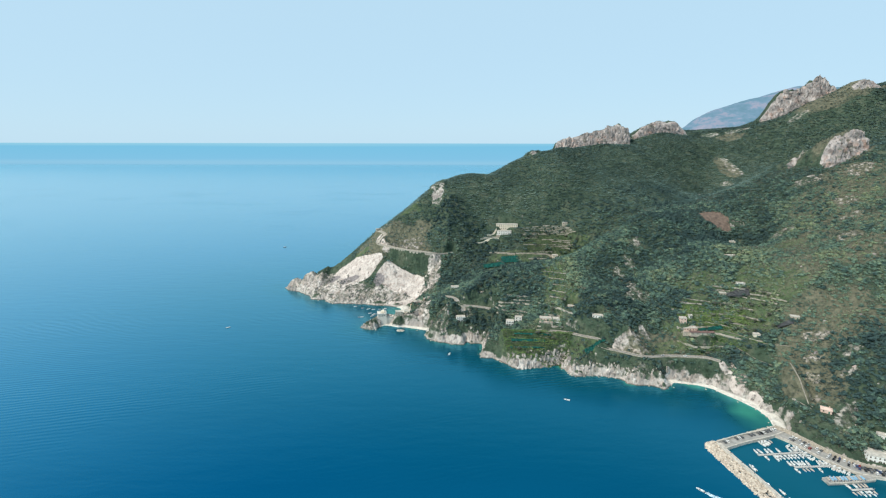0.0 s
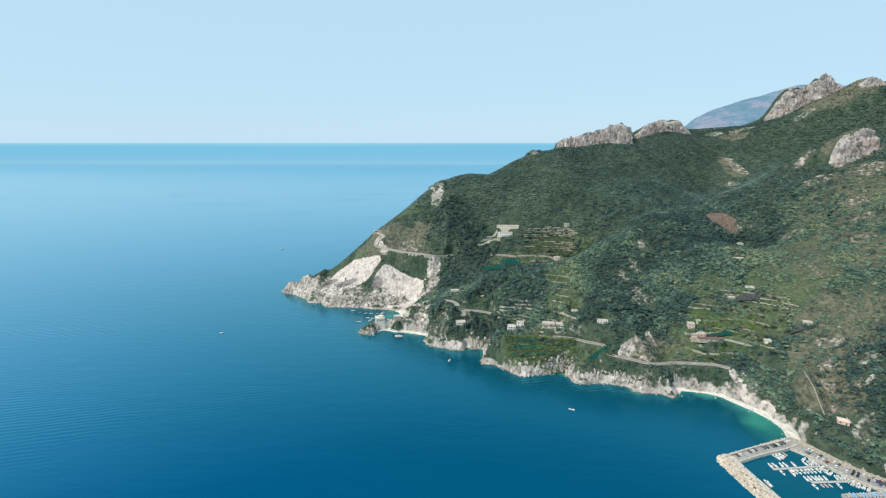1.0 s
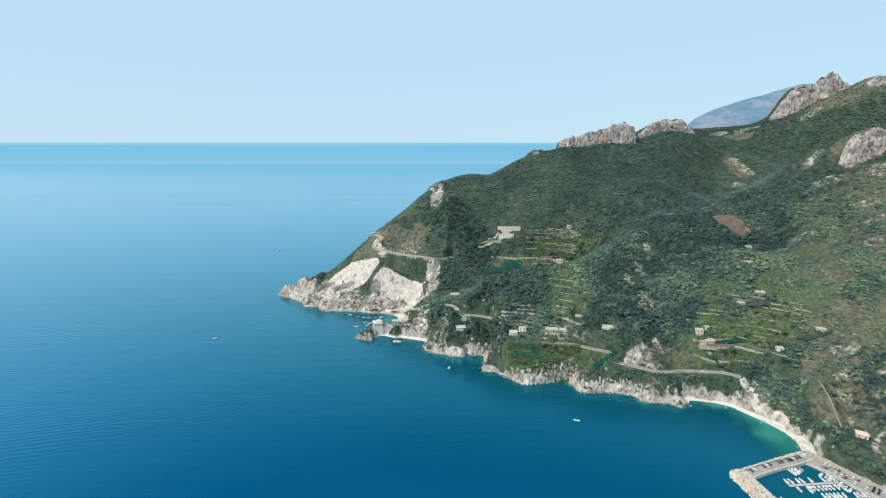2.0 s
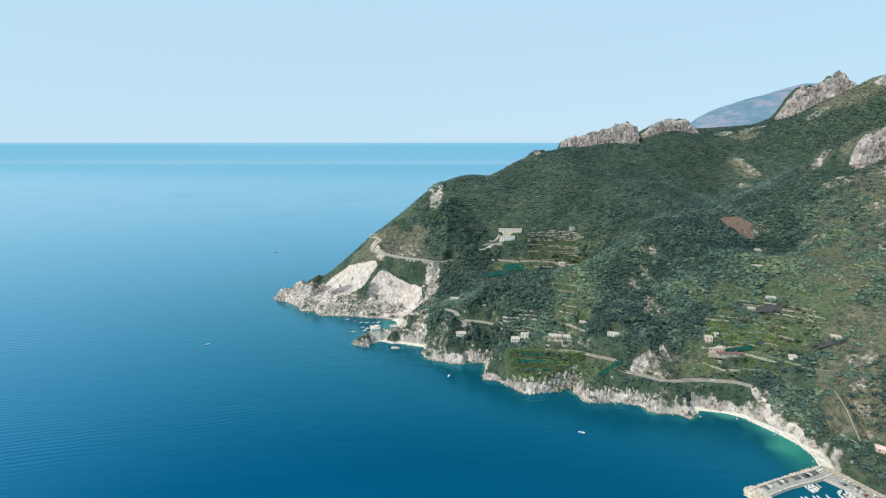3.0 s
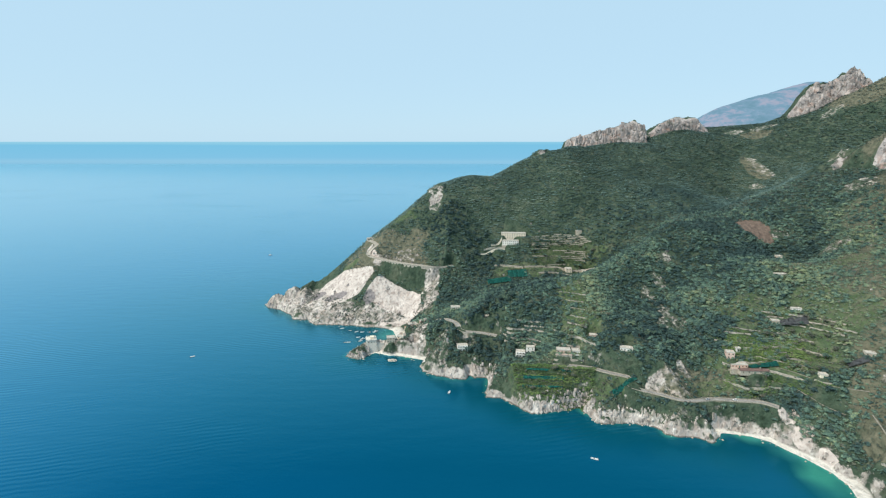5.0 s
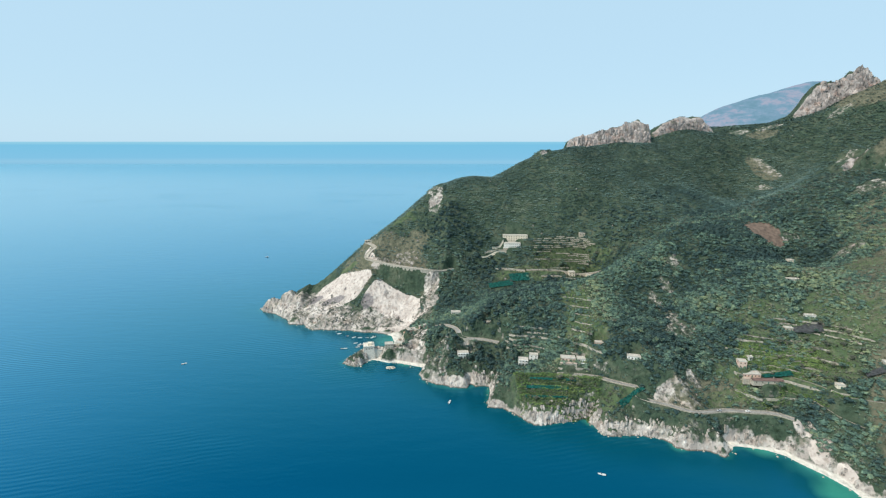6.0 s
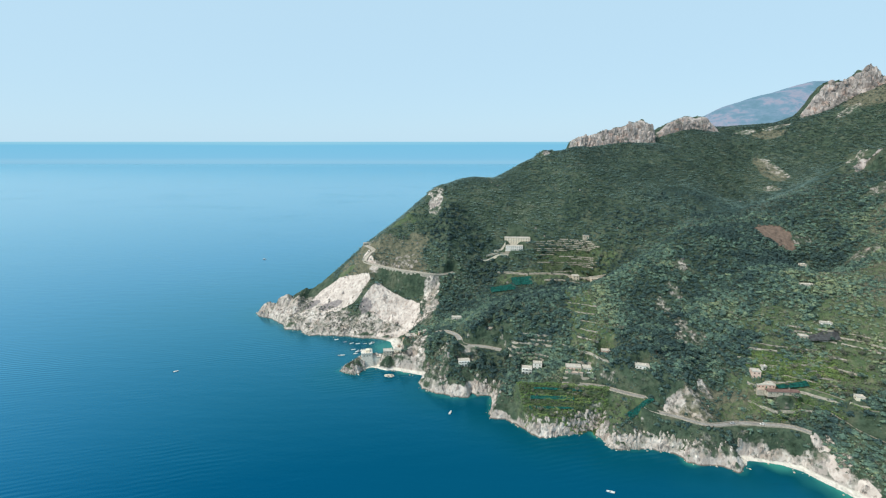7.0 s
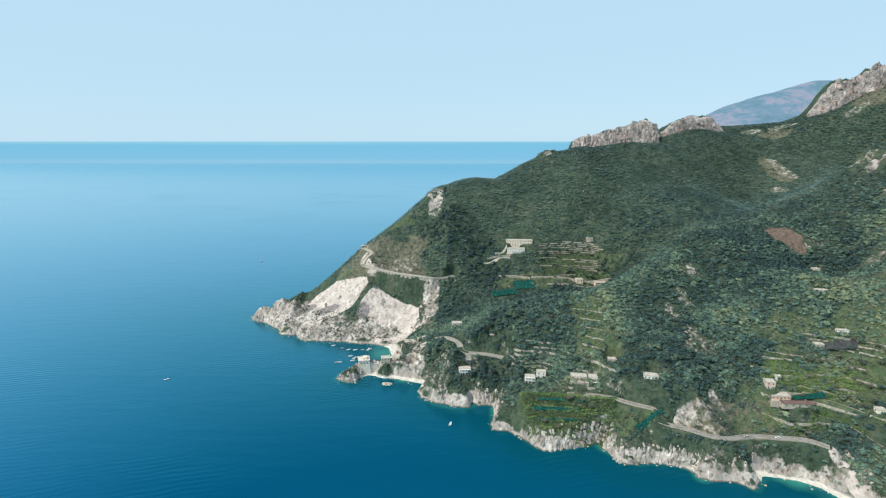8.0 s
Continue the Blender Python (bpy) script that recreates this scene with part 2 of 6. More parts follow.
# ---- tools for things ----
def slab(bm, x0, x1, y0, y1, z0, z1, m=None):
    """A box between two corners."""
    made = bmesh.ops.create_cube(bm, size=1.0, matrix=(m or Matrix()) @ Matrix.LocRotScale(((x0 + x1) / 2, (y0 + y1) / 2, (z0 + z1) / 2), None, (abs(x1 - x0), abs(y1 - y0), abs(z1 - z0))))
    return made["verts"]


def prism(bm, corners, z0, z1):
    """An upright block over a polygon."""
    low = [bm.verts.new((x, y, z0)) for x, y in corners]
    high = [bm.verts.new((x, y, z1)) for x, y in corners]
    n = len(corners)
    for i in range(n):
        bm.faces.new((low[i], low[(i + 1) % n], high[(i + 1) % n], high[i]))
    bm.faces.new(high)
    bm.faces.new(low[::-1])
    bmesh.ops.recalc_face_normals(bm, faces=bm.faces)


def rod(bm, a, b, r, sides=6, r2=None):
    """A round bar from a to b."""
    a, b = Vector(a), Vector(b)
    turn = (b - a).to_track_quat("Z", "Y").to_matrix().to_4x4()
    bmesh.ops.create_cone(bm, cap_ends=True, segments=sides, radius1=r, radius2=r if r2 is None else r2, depth=(b - a).length, matrix=Matrix.Translation((a + b) / 2) @ turn)


def mesh_of(name, bm, material):
    mesh = bpy.data.meshes.new(name)
    bm.to_mesh(mesh)
    bm.free()
    mesh.materials.append(material)
    return mesh


def thing(name, m, label, category, group="", kind=""):
    """An empty at a thing's base, which carries its parts."""
    ob = new(name)
    ob.empty_display_size = 0.5
    ob.matrix_world = m
    return tagged(ob, label, category, group, kind)


def part(name, bm, material, parent, label="", bevel=0.0):
    """One mesh under a thing or a part, in its parent's own metres."""
    if bevel:
        bmesh.ops.bevel(bm, geom=bm.edges[:], offset=bevel, segments=1, affect="EDGES", clamp_overlap=True)
    ob = new(name, mesh_of(name, bm, material))
    ob.parent = parent
    return tagged(ob, label)


def shared(name, mesh, parent, m, label=""):
    """One more object on a mesh that is there already."""
    ob = new(name, mesh)
    ob.parent = parent
    ob.matrix_local = m
    return tagged(ob, label)


def ground_at(x, y):
    return float(height(np.array([x]), np.array([y]))[0][0])


def smooth_line(points, step):
    """Points every so many metres along a smooth line through the given ones."""
    p = np.array(points, float)
    out = []
    for i in range(len(p) - 1):
        a, b, c, d = p[max(i - 1, 0)], p[i], p[i + 1], p[min(i + 2, len(p) - 1)]
        n = max(1, int(np.linalg.norm(c - b) / step))
        for t in np.arange(n) / n:
            out.append(0.5 * (2 * b + (c - a) * t + (2 * a - 5 * b + 4 * c - d) * t * t + (3 * b - a - 3 * c + d) * t ** 3))
    return np.array(out + [p[-1]])


def ribbon(points, profile):
    """A bmesh swept along a line: profile is a closed loop of (across, up)."""
    p = np.asarray(points, float)
    way = np.gradient(p[:, :2], axis=0)
    way /= np.linalg.norm(way, axis=1)[:, None] + 1e-9
    side = np.stack([way[:, 1], -way[:, 0]], -1)
    bm = bmesh.new()
    rings = [[bm.verts.new((q[0] + s[0] * a, q[1] + s[1] * a, q[2] + u)) for a, u in profile] for q, s in zip(p, side)]
    k = len(profile)
    for r0, r1 in zip(rings, rings[1:]):
        for i in range(k):
            bm.faces.new((r0[i], r1[i], r1[(i + 1) % k], r0[(i + 1) % k]))
    bm.faces.new(rings[0])
    bm.faces.new(rings[-1][::-1])
    bmesh.ops.recalc_face_normals(bm, faces=bm.faces)
    return bm
# ---- the lie of the land ----
# spot heights of the coast (x, y, z), by stretch
HEADLAND = [
    (-112, 767, 64), (-130, 868, 95), (-40, 740, 61), (-80, 864, 131), (-19, 868, 163), (-52, 779, 105), (35, 781, 69), (-255, 793, 14), (-222, 775, 16), (-178, 792, 42), (-143, 822, 76), (-111, 862, 107), (-68, 882, 137), (-38, 922, 164), (3, 955, 182),
    (43, 965, 192), (-200, 735, 6), (-150, 732, 10), (-100, 728, 11), (-60, 715, 8), (-165, 750, 18), (-130, 738, 13),
    (-85, 735, 18), (-120, 1000, 40), (0, 1100, 60),
]
FAR_SLOPE = [
    (567, 977, 202), (64, 815, 98), (223, 804, 109), (397, 1015, 235), (404, 945, 185), (511, 1044, 244), (486, 939, 165),
    (626, 1049, 244), (710, 1048, 278), (666, 929, 207), (824, 993, 322), (85, 975, 190), (129, 992, 211), (177, 1002, 229), (249, 1090, 233),
    (300, 1090, 243), (356, 1090, 252), (407, 1095, 252), (483, 1115, 277), (552, 1115, 271), (617, 1150, 284), (735, 1130, 302), (792, 1130, 329), (826, 1130, 342), (864, 1130, 356), (820, 1035, 348), (870, 1035, 370), (905, 1030, 364), (1100, 1080, 420),
    (1300, 1150, 470), (1200, 800, 400), (100, 1300, 120), (350, 1400, 150), (700, 1400, 220), (1200, 1400, 380),
]
VALLEY = [(175, 768, 66), (215, 772, 62), (110, 775, 70), (205, 820, 110), (79, 742, 56), (130, 735, 54), (180, 715, 60), (230, 730, 78), (107, 822, 107), (20, 745, 55)]
SPUR = [
    (240, 660, 124), (197, 645, 109), (162, 630, 98), (121, 615, 87), (88, 605, 78),
    (395, 692, 145), (178, 532, 65), (100, 609, 80), (226, 649, 127), (193, 609, 95), (276, 675, 151), (266, 626, 111), (224, 566, 69),
    (331, 563, 97), (389, 555, 112),
]
EAST_SLOPE = [
    (628, 767, 245), (402, 655, 126), (484, 773, 184), (419, 651, 112), (479, 674, 152), (625, 743, 241), (510, 617, 166), (570, 649, 193),
    (466, 525, 138), (423, 514, 118), (700, 520, 200), (900, 700, 300),
]
SHORE_SLOPE = [
    (200, 485, 26), (174, 494, 28), (277, 500, 56), (177, 532, 59), (38, 520, 17), (126, 498, 14), (240, 529, 53), (336, 499, 49),
    (306, 471, 40), (20, 688, 41), (-1, 618, 43), (46, 589, 50), (-59, 610, 19), (88, 529, 31), (105, 506, 17), (152, 518, 38),
    (216, 501, 49), (256, 483, 17), (-8, 592, 34), (14, 575, 44), (88, 585, 36), (-60, 650, 20), (-90, 640, 14), (-45, 632, 14),
    (-30, 660, 28), (60, 560, 22), (80, 520, 14),
]
HARBOUR_SIDE = [
    (231, 449, 16), (224, 454, 14), (345, 457, 59), (420, 461, 88), (373, 424, 59), (365, 384, 47), (347, 400, 38), (335, 411, 37),
    (300, 381, 2), (338, 372, 28), (366, 388, 53), (326, 401, 19), (306, 426, 14), (361, 439, 45), (360, 356, 15), (371, 366, 38), (378, 384, 66), (420, 370, 60), (520, 400, 120), (600, 300, 120), (450, 310, 50), (330, 345, 4),
    (318, 362, 5), (345, 330, 4), (312, 385, 5), (360, 330, 6),
]
# shoreline of the land, going round from the harbour quay to the headland and behind it
SHORE_HARBOUR = [(2400, -400), (900, -100), (600, 180), (430, 275), (370, 312), (343, 321), (327, 327), (312, 345), (303, 364), (294, 376), (299, 387)]
SHORE_EAST = [
    (304, 393), (308, 406), (307, 419), (299, 435), (289, 450), (284, 459), (272, 467), (260, 470), (248, 472), (243, 466), (232, 459), (224, 466),
    (209, 466), (198, 470), (197, 476), (188, 482), (170, 486), (158, 484), (138, 487), (138, 495), (132, 506), (136, 514), (126, 511), (114, 507),
    (102, 505), (88, 502), (76, 506), (64, 520), (56, 531), (41, 532), (40, 541), (45, 560), (47, 574),
]
SHORE_WEST = [
    (31, 573), (24, 578), (20, 570), (5, 569), (-13, 575), (-27, 586), (-31, 598), (-21, 612), (-39, 618), (-54, 624), (-72, 629), (-90, 633),
    (-97, 627), (-101, 617), (-112, 616), (-124, 624), (-116, 640), (-105, 652), (-82, 655), (-70, 668), (-69, 684), (-75, 703), (-88, 711), (-104, 714),
    (-127, 718), (-153, 722), (-171, 724), (-191, 725), (-205, 742), (-226, 744), (-234, 760), (-255, 780), (-284, 794), (-292, 805),
]
SHORE_BEHIND = [(-276, 817), (-246, 822), (-214, 842), (-190, 872), (-166, 905), (-140, 945), (-100, 995), (-20, 1065), (60, 1155), (130, 1265), (150, 1420), (150, 2200), (2400, 2200)]
SHORE = np.array(SHORE_HARBOUR + SHORE_EAST + SHORE_WEST + SHORE_BEHIND, float)

# roads: axis, and half width
COAST_ROAD = [
    (296, 472, 26), (284, 480, 26.5), (264, 484.5, 25.5),
    (246, 487, 25), (222, 484, 25), (209, 488, 25.5), (198, 494.5, 26), (185, 499, 27), (177, 502, 28), (174, 506, 29.5), (178, 510, 31.5), (176, 514, 33), (168, 517, 33.5), (156, 524, 33.5), (145, 531, 33.5), (128, 535, 33.5), (108, 536, 34),
]
COVE_ROAD = [(57, 600, 38), (53, 602, 38), (39, 606, 39), (21, 607, 40), (14, 611, 41.5), (13, 618, 43), (8, 630, 43), (-3, 648, 39), (-16, 658, 33)]
HEADLAND_ROAD = [(-128, 846, 97), (-116, 826, 98), (-110, 814, 96), (-116, 808, 92), (-121, 799, 85), (-112, 789, 83), (-96, 780, 82), (-68, 767, 80), (-41, 758, 79), (-22, 756, 77), (-5, 765, 74), (10, 780, 73)]
HARBOUR_ROAD = [(334, 372, 22.5), (331.5, 382, 22.5), (329, 392, 23), (326, 402, 23)]
FOOTPATH = [(341, 433, 44), (338, 416, 38), (335, 404, 31), (331.5, 391, 24)]
TERRACE_TRACK = [(296, 502, 40.5), (306, 496, 38.5), (317, 488, 37.5), (323, 476, 35.5), (329, 463, 33), (336, 450, 33)]
FARM_TRACK = [(300, 513, 50), (318, 500, 48.5), (329, 487, 48), (334, 471, 49), (343, 464, 50), (356, 455, 52)]
ROADS = [(COAST_ROAD, 2.8), (COVE_ROAD, 2.7), (HEADLAND_ROAD, 3.0), (HARBOUR_ROAD, 2.0), (FOOTPATH, 0.6), (TERRACE_TRACK, 0.8), (FARM_TRACK, 0.8)]
FIELD = [(58, 548), (104, 540), (160, 524), (150, 506), (120, 505), (88, 500), (64, 516)]
# level plots dug into the slope for the houses: x, y, radius
PLOTS = [
    (17, 594, 6), (80, 570, 6), (91, 572, 6), (121, 549, 8), (134, 549, 6), (179, 531, 7), (154, 558, 6), (96, 828, 9), (110, 827, 9), (122, 826, 9), (101, 815, 10), (82, 810, 8), (181, 772, 6), (209, 772, 8), (47, 619, 4),
    (11, 684, 8), (278, 509, 8), (277, 500, 7), (290, 501, 7), (272, 515, 5), (330, 541, 5), (353, 546, 6), (377, 484, 6), (336, 480, 4), (337, 376, 7), (365, 352, 5), (391, 635, 5), (362, 588, 7), (-46, 678, 7), (-70, 637, 6), (-58, 640, 6),
]
QUAY = [(294, 376), (303, 364), (312, 345), (327, 327), (343, 321), (372, 311), (420, 280), (436, 287), (397, 307), (364, 324), (341, 330.5), (325, 345), (316, 361), (307, 378), (300, 386)]

# crags: lines of cliff that look to the near side, (x, y, height of the face)
CRAGS = [
    [(249, 1095, 23), (263, 1094, 26), (308, 1095, 25), (353, 1093, 31), (385, 1090, 38), (401, 1092, 36), (407, 1096, 24)],
    [(420, 1112, 3), (450, 1117, 16), (480, 1120, 23), (501, 1121, 21), (527, 1122, 22), (551, 1124, 7)],
    [(726, 1142, 4), (740, 1138, 20), (752, 1136, 38), (763, 1135, 52), (785, 1133, 46), (806, 1134, 40), (821, 1132, 46), (834, 1131, 54), (862, 1130, 38), (872, 1131, 14), (880, 1131, 24), (890, 1132, 5)],
    [(842, 1035, 4), (858, 1036, 13), (884, 1036, 13), (898, 1034, 3)],
    [(574, 735, 5), (588, 740, 30), (604, 744, 34), (614, 750, 22), (624, 752, 36), (642, 758, 34), (660, 768, 8)],
    [(560, 790, 6), (572, 792, 14), (584, 796, 10)], [(690, 905, 6), (702, 908, 18), (714, 912, 7)],
    [(-286, 797, 7), (-276, 795, 12), (-264, 790, 9)], [(-252, 786, 10), (-244, 783, 13), (-236, 780, 6)], [(-228, 776, 9), (-219, 774, 12), (-212, 773, 4)],
    [(168, 1002, 4), (178, 1003, 7), (190, 1004, 4)], [(-30, 868, 4), (-18, 872, 14), (-8, 880, 6)],
]
# pebble beaches: from, to, depth inland
BEACHES = [(-69, 700, -71, 664, 12), (-66, 660, -80, 656, 5), (-88, 634, -24, 612, 5), (246, 472, 284, 461, 2.2), (284, 459, 304, 432, 2.0), (304, 432, 309, 404, 3.5), (309, 404, 300, 384, 8)]
# old quarry faces: corners in plan
QUARRY_A = [(-112, 776), (-108, 769), (-130, 756), (-146, 754), (-182, 768), (-198, 784), (-188, 796), (-160, 803)]
QUARRY_B = [(-97, 767.5), (-80, 762), (-64, 756), (-49, 750), (-38, 742), (-37, 728), (-48, 717), (-72, 727), (-96, 737), (-120, 749), (-118, 757)]

# crests and gullies of the wooded slopes: height, half width, line in plan
FOLDS = [
    (6.0, 20, [(222, 562), (255, 582), (300, 592), (358, 590)]), (-7.0, 22, [(205, 594), (275, 613), (330, 642), (400, 656)]), (5.0, 18, [(160, 628), (200, 646), (240, 660), (285, 680)]),
    (6.0, 22, [(380, 588), (420, 612), (480, 650), (545, 694)]), (-6.0, 22, [(398, 636), (440, 662), (500, 712)]), (-9.0, 34, [(560, 1040), (520, 960), (470, 880), (400, 810), (300, 760)]),
    (6.0, 30, [(480, 1060), (430, 960), (390, 880)]), (-6.0, 28, [(330, 1050), (290, 950), (250, 860)]), (6.0, 28, [(250, 1040), (210, 940), (190, 860)]), (-6.0, 26, [(160, 960), (110, 880), (60, 810)]), (6.0, 30, [(700, 1000), (620, 900), (540, 820)]),
]

_lattice = np.random.RandomState(7).rand(256, 256)


def lattice(x, y):
    """Smooth noise from 0 to 1 with cells of 1 m."""
    i, j = np.floor(x).astype(int), np.floor(y).astype(int)
    u, v = x - i, y - j
    u, v = u * u * (3 - 2 * u), v * v * (3 - 2 * v)
    i0, i1, j0, j1 = i % 256, (i + 1) % 256, j % 256, (j + 1) % 256
    low = _lattice[i0, j0] * (1 - u) + _lattice[i1, j0] * u
    high = _lattice[i0, j1] * (1 - u) + _lattice[i1, j1] * u
    return low * (1 - v) + high * v


def rough(x, y, size, octaves=4, gain=0.5):
    """Sum of noises, from about -1 to 1, the largest of that size in metres."""
    total, most = 0.0, 0.0
    for k in range(octaves):
        f = 2 ** k / size
        total = total + gain ** k * (2 * lattice(x * f + 17.3 * k, y * f - 9.1 * k) - 1)
        most += gain ** k
    return total / most


def ridged(x, y, size, octaves=4):
    """Noise with sharp crests, 0 to 1."""
    total, most = 0.0, 0.0
    for k in range(octaves):
        f = 2 ** k / size
        total = total + 0.55 ** k * (1 - np.abs(2 * lattice(x * f + 31.7 * k, y * f + 5.3 * k) - 1))
        most += 0.55 ** k
    return total / most


def ease(a, b, v):
    t = np.clip((v - a) / (b - a), 0, 1)
    return t * t * (3 - 2 * t)


def to_segment(x, y, x0, y0, x1, y1):
    """Distance to a segment, and how far along it, 0 to 1."""
    dx, dy = x1 - x0, y1 - y0
    t = np.clip(((x - x0) * dx + (y - y0) * dy) / (dx * dx + dy * dy), 0, 1)
    return np.hypot(x - x0 - t * dx, y - y0 - t * dy), t


def inside(x, y, corners):
    """Whether points lie in a polygon."""
    result = np.zeros(x.shape, bool)
    for (x0, y0), (x1, y1) in zip(corners, np.roll(corners, -1, axis=0)):
        cross = (y0 > y) != (y1 > y)
        result ^= cross & (x < (x1 - x0) * (y - y0) / (y1 - y0 + 1e-12) + x0)
    return result


def from_edge(x, y, corners):
    """Distance inwards from a polygon's edge; outside it is negative."""
    corners = np.asarray(corners, float)
    nearest = np.full(x.shape, 1e9)
    for (x0, y0), (x1, y1) in zip(corners, np.roll(corners, -1, axis=0)):
        nearest = np.minimum(nearest, to_segment(x, y, x0, y0, x1, y1)[0])
    return np.where(inside(x, y, corners), nearest, -nearest)


SPOTS = np.array(HEADLAND + FAR_SLOPE + VALLEY + SPUR + EAST_SLOPE + SHORE_SLOPE + HARBOUR_SIDE, float)


def bend(d):
    return np.where(d > 0, d * d * np.log(d + 1e-9), 0)


def sheet_weights(spots, give=0.02):
    """A thin bent sheet that passes near all the spot heights."""
    n = len(spots)
    k = bend(np.linalg.norm(spots[:, None, :2] - spots[None, :, :2], axis=2) / 100) + np.eye(n) * give
    p = np.c_[np.ones(n), spots[:, :2] / 100]
    return np.linalg.solve(np.block([[k, p], [p.T, np.zeros((3, 3))]]), np.r_[spots[:, 2], 0, 0, 0])


SHEET = sheet_weights(SPOTS)


def sheet(x, y):
    flat_x, flat_y = np.ravel(x), np.ravel(y)
    z = np.empty(flat_x.shape)
    for a in range(0, len(flat_x), 20000):
        qx, qy = flat_x[a:a + 20000], flat_y[a:a + 20000]
        d = np.hypot(qx[:, None] - SPOTS[None, :, 0], qy[:, None] - SPOTS[None, :, 1]) / 100
        z[a:a + 20000] = bend(d) @ SHEET[:-3] + SHEET[-3] + SHEET[-2] * qx / 100 + SHEET[-1] * qy / 100
    return z.reshape(np.shape(x))


def crag_rise(x, y, bare=False):
    """Height that the crags add; bare: how much a place is their naked face, 0 to 1."""
    rise, naked = np.zeros(np.shape(x)), np.zeros(np.shape(x))
    for line in CRAGS:
        xs, ys = [p[0] for p in line], [p[1] for p in line]
        near = (x > min(xs) - 60) & (x < max(xs) + 60) & (y > min(ys) - 60) & (y < max(ys) + 90)
        if not near.any():
            continue
        px, py = x[near], y[near]
        best, across, high = np.full(px.shape, 1e9), np.zeros(px.shape), np.zeros(px.shape)
        for (x0, y0, h0), (x1, y1, h1) in zip(line, line[1:]):
            d, t = to_segment(px, py, x0, y0, x1, y1)
            side = np.where((x1 - x0) * (py - y0) - (y1 - y0) * (px - x0) > 0, 1, -1)
            closer = d < best
            best, across, high = np.where(closer, d, best), np.where(closer, side * d, across), np.where(closer, h0 + (h1 - h0) * t, high)
        over = np.maximum(np.maximum(min(xs) - px, px - max(xs)), 0)
        high = high * (1 - ease(0, 7, over)) * (1 + 0.17 * rough(px, py, 11, 3) + 0.14 * rough(px, py, 26, 2))
        across = across + 4.4 * rough(px, py, 15, 3) + 6.0 * (ridged(px, py, 10, 3) - 0.6)
        foot = 0.34 * high + 3
        profile = ease(-1, 0.35, across / foot) * (1 - ease(12, 75, across))
        rise[near] = np.maximum(rise[near], high * profile)
        naked[near] = np.maximum(naked[near], ease(-1.15, -0.8, across / foot) * (1 - ease(3, 9, across + 4 * rough(px, py, 9, 3))) * ease(3, 8, high))
    return naked if bare else rise


def beach_mask(x, y):
    """How much a place belongs to a beach, 0 to 1."""
    mask = np.zeros(np.shape(x))
    for x0, y0, x1, y1, deep in BEACHES:
        d, t = to_segment(x, y, x0, y0, x1, y1)
        mask = np.maximum(mask, 1 - ease(deep, deep + 5, d + 2.0 * rough(x, y, 26, 1)))
    return mask


_levels = {}


def plot_level(x, y):
    if (x, y) not in _levels:
        at = np.array([x, x, x], float), np.array([y, y - 5, y - 3], float)
        z = np.maximum(sheet(*at), 5)
        inland = from_edge(at[0], at[1], SHORE)
        _levels[(x, y)] = float(np.mean(np.minimum(z, 12 + 1.05 * np.maximum(inland - 4, 0))))
    return _levels[(x, y)]


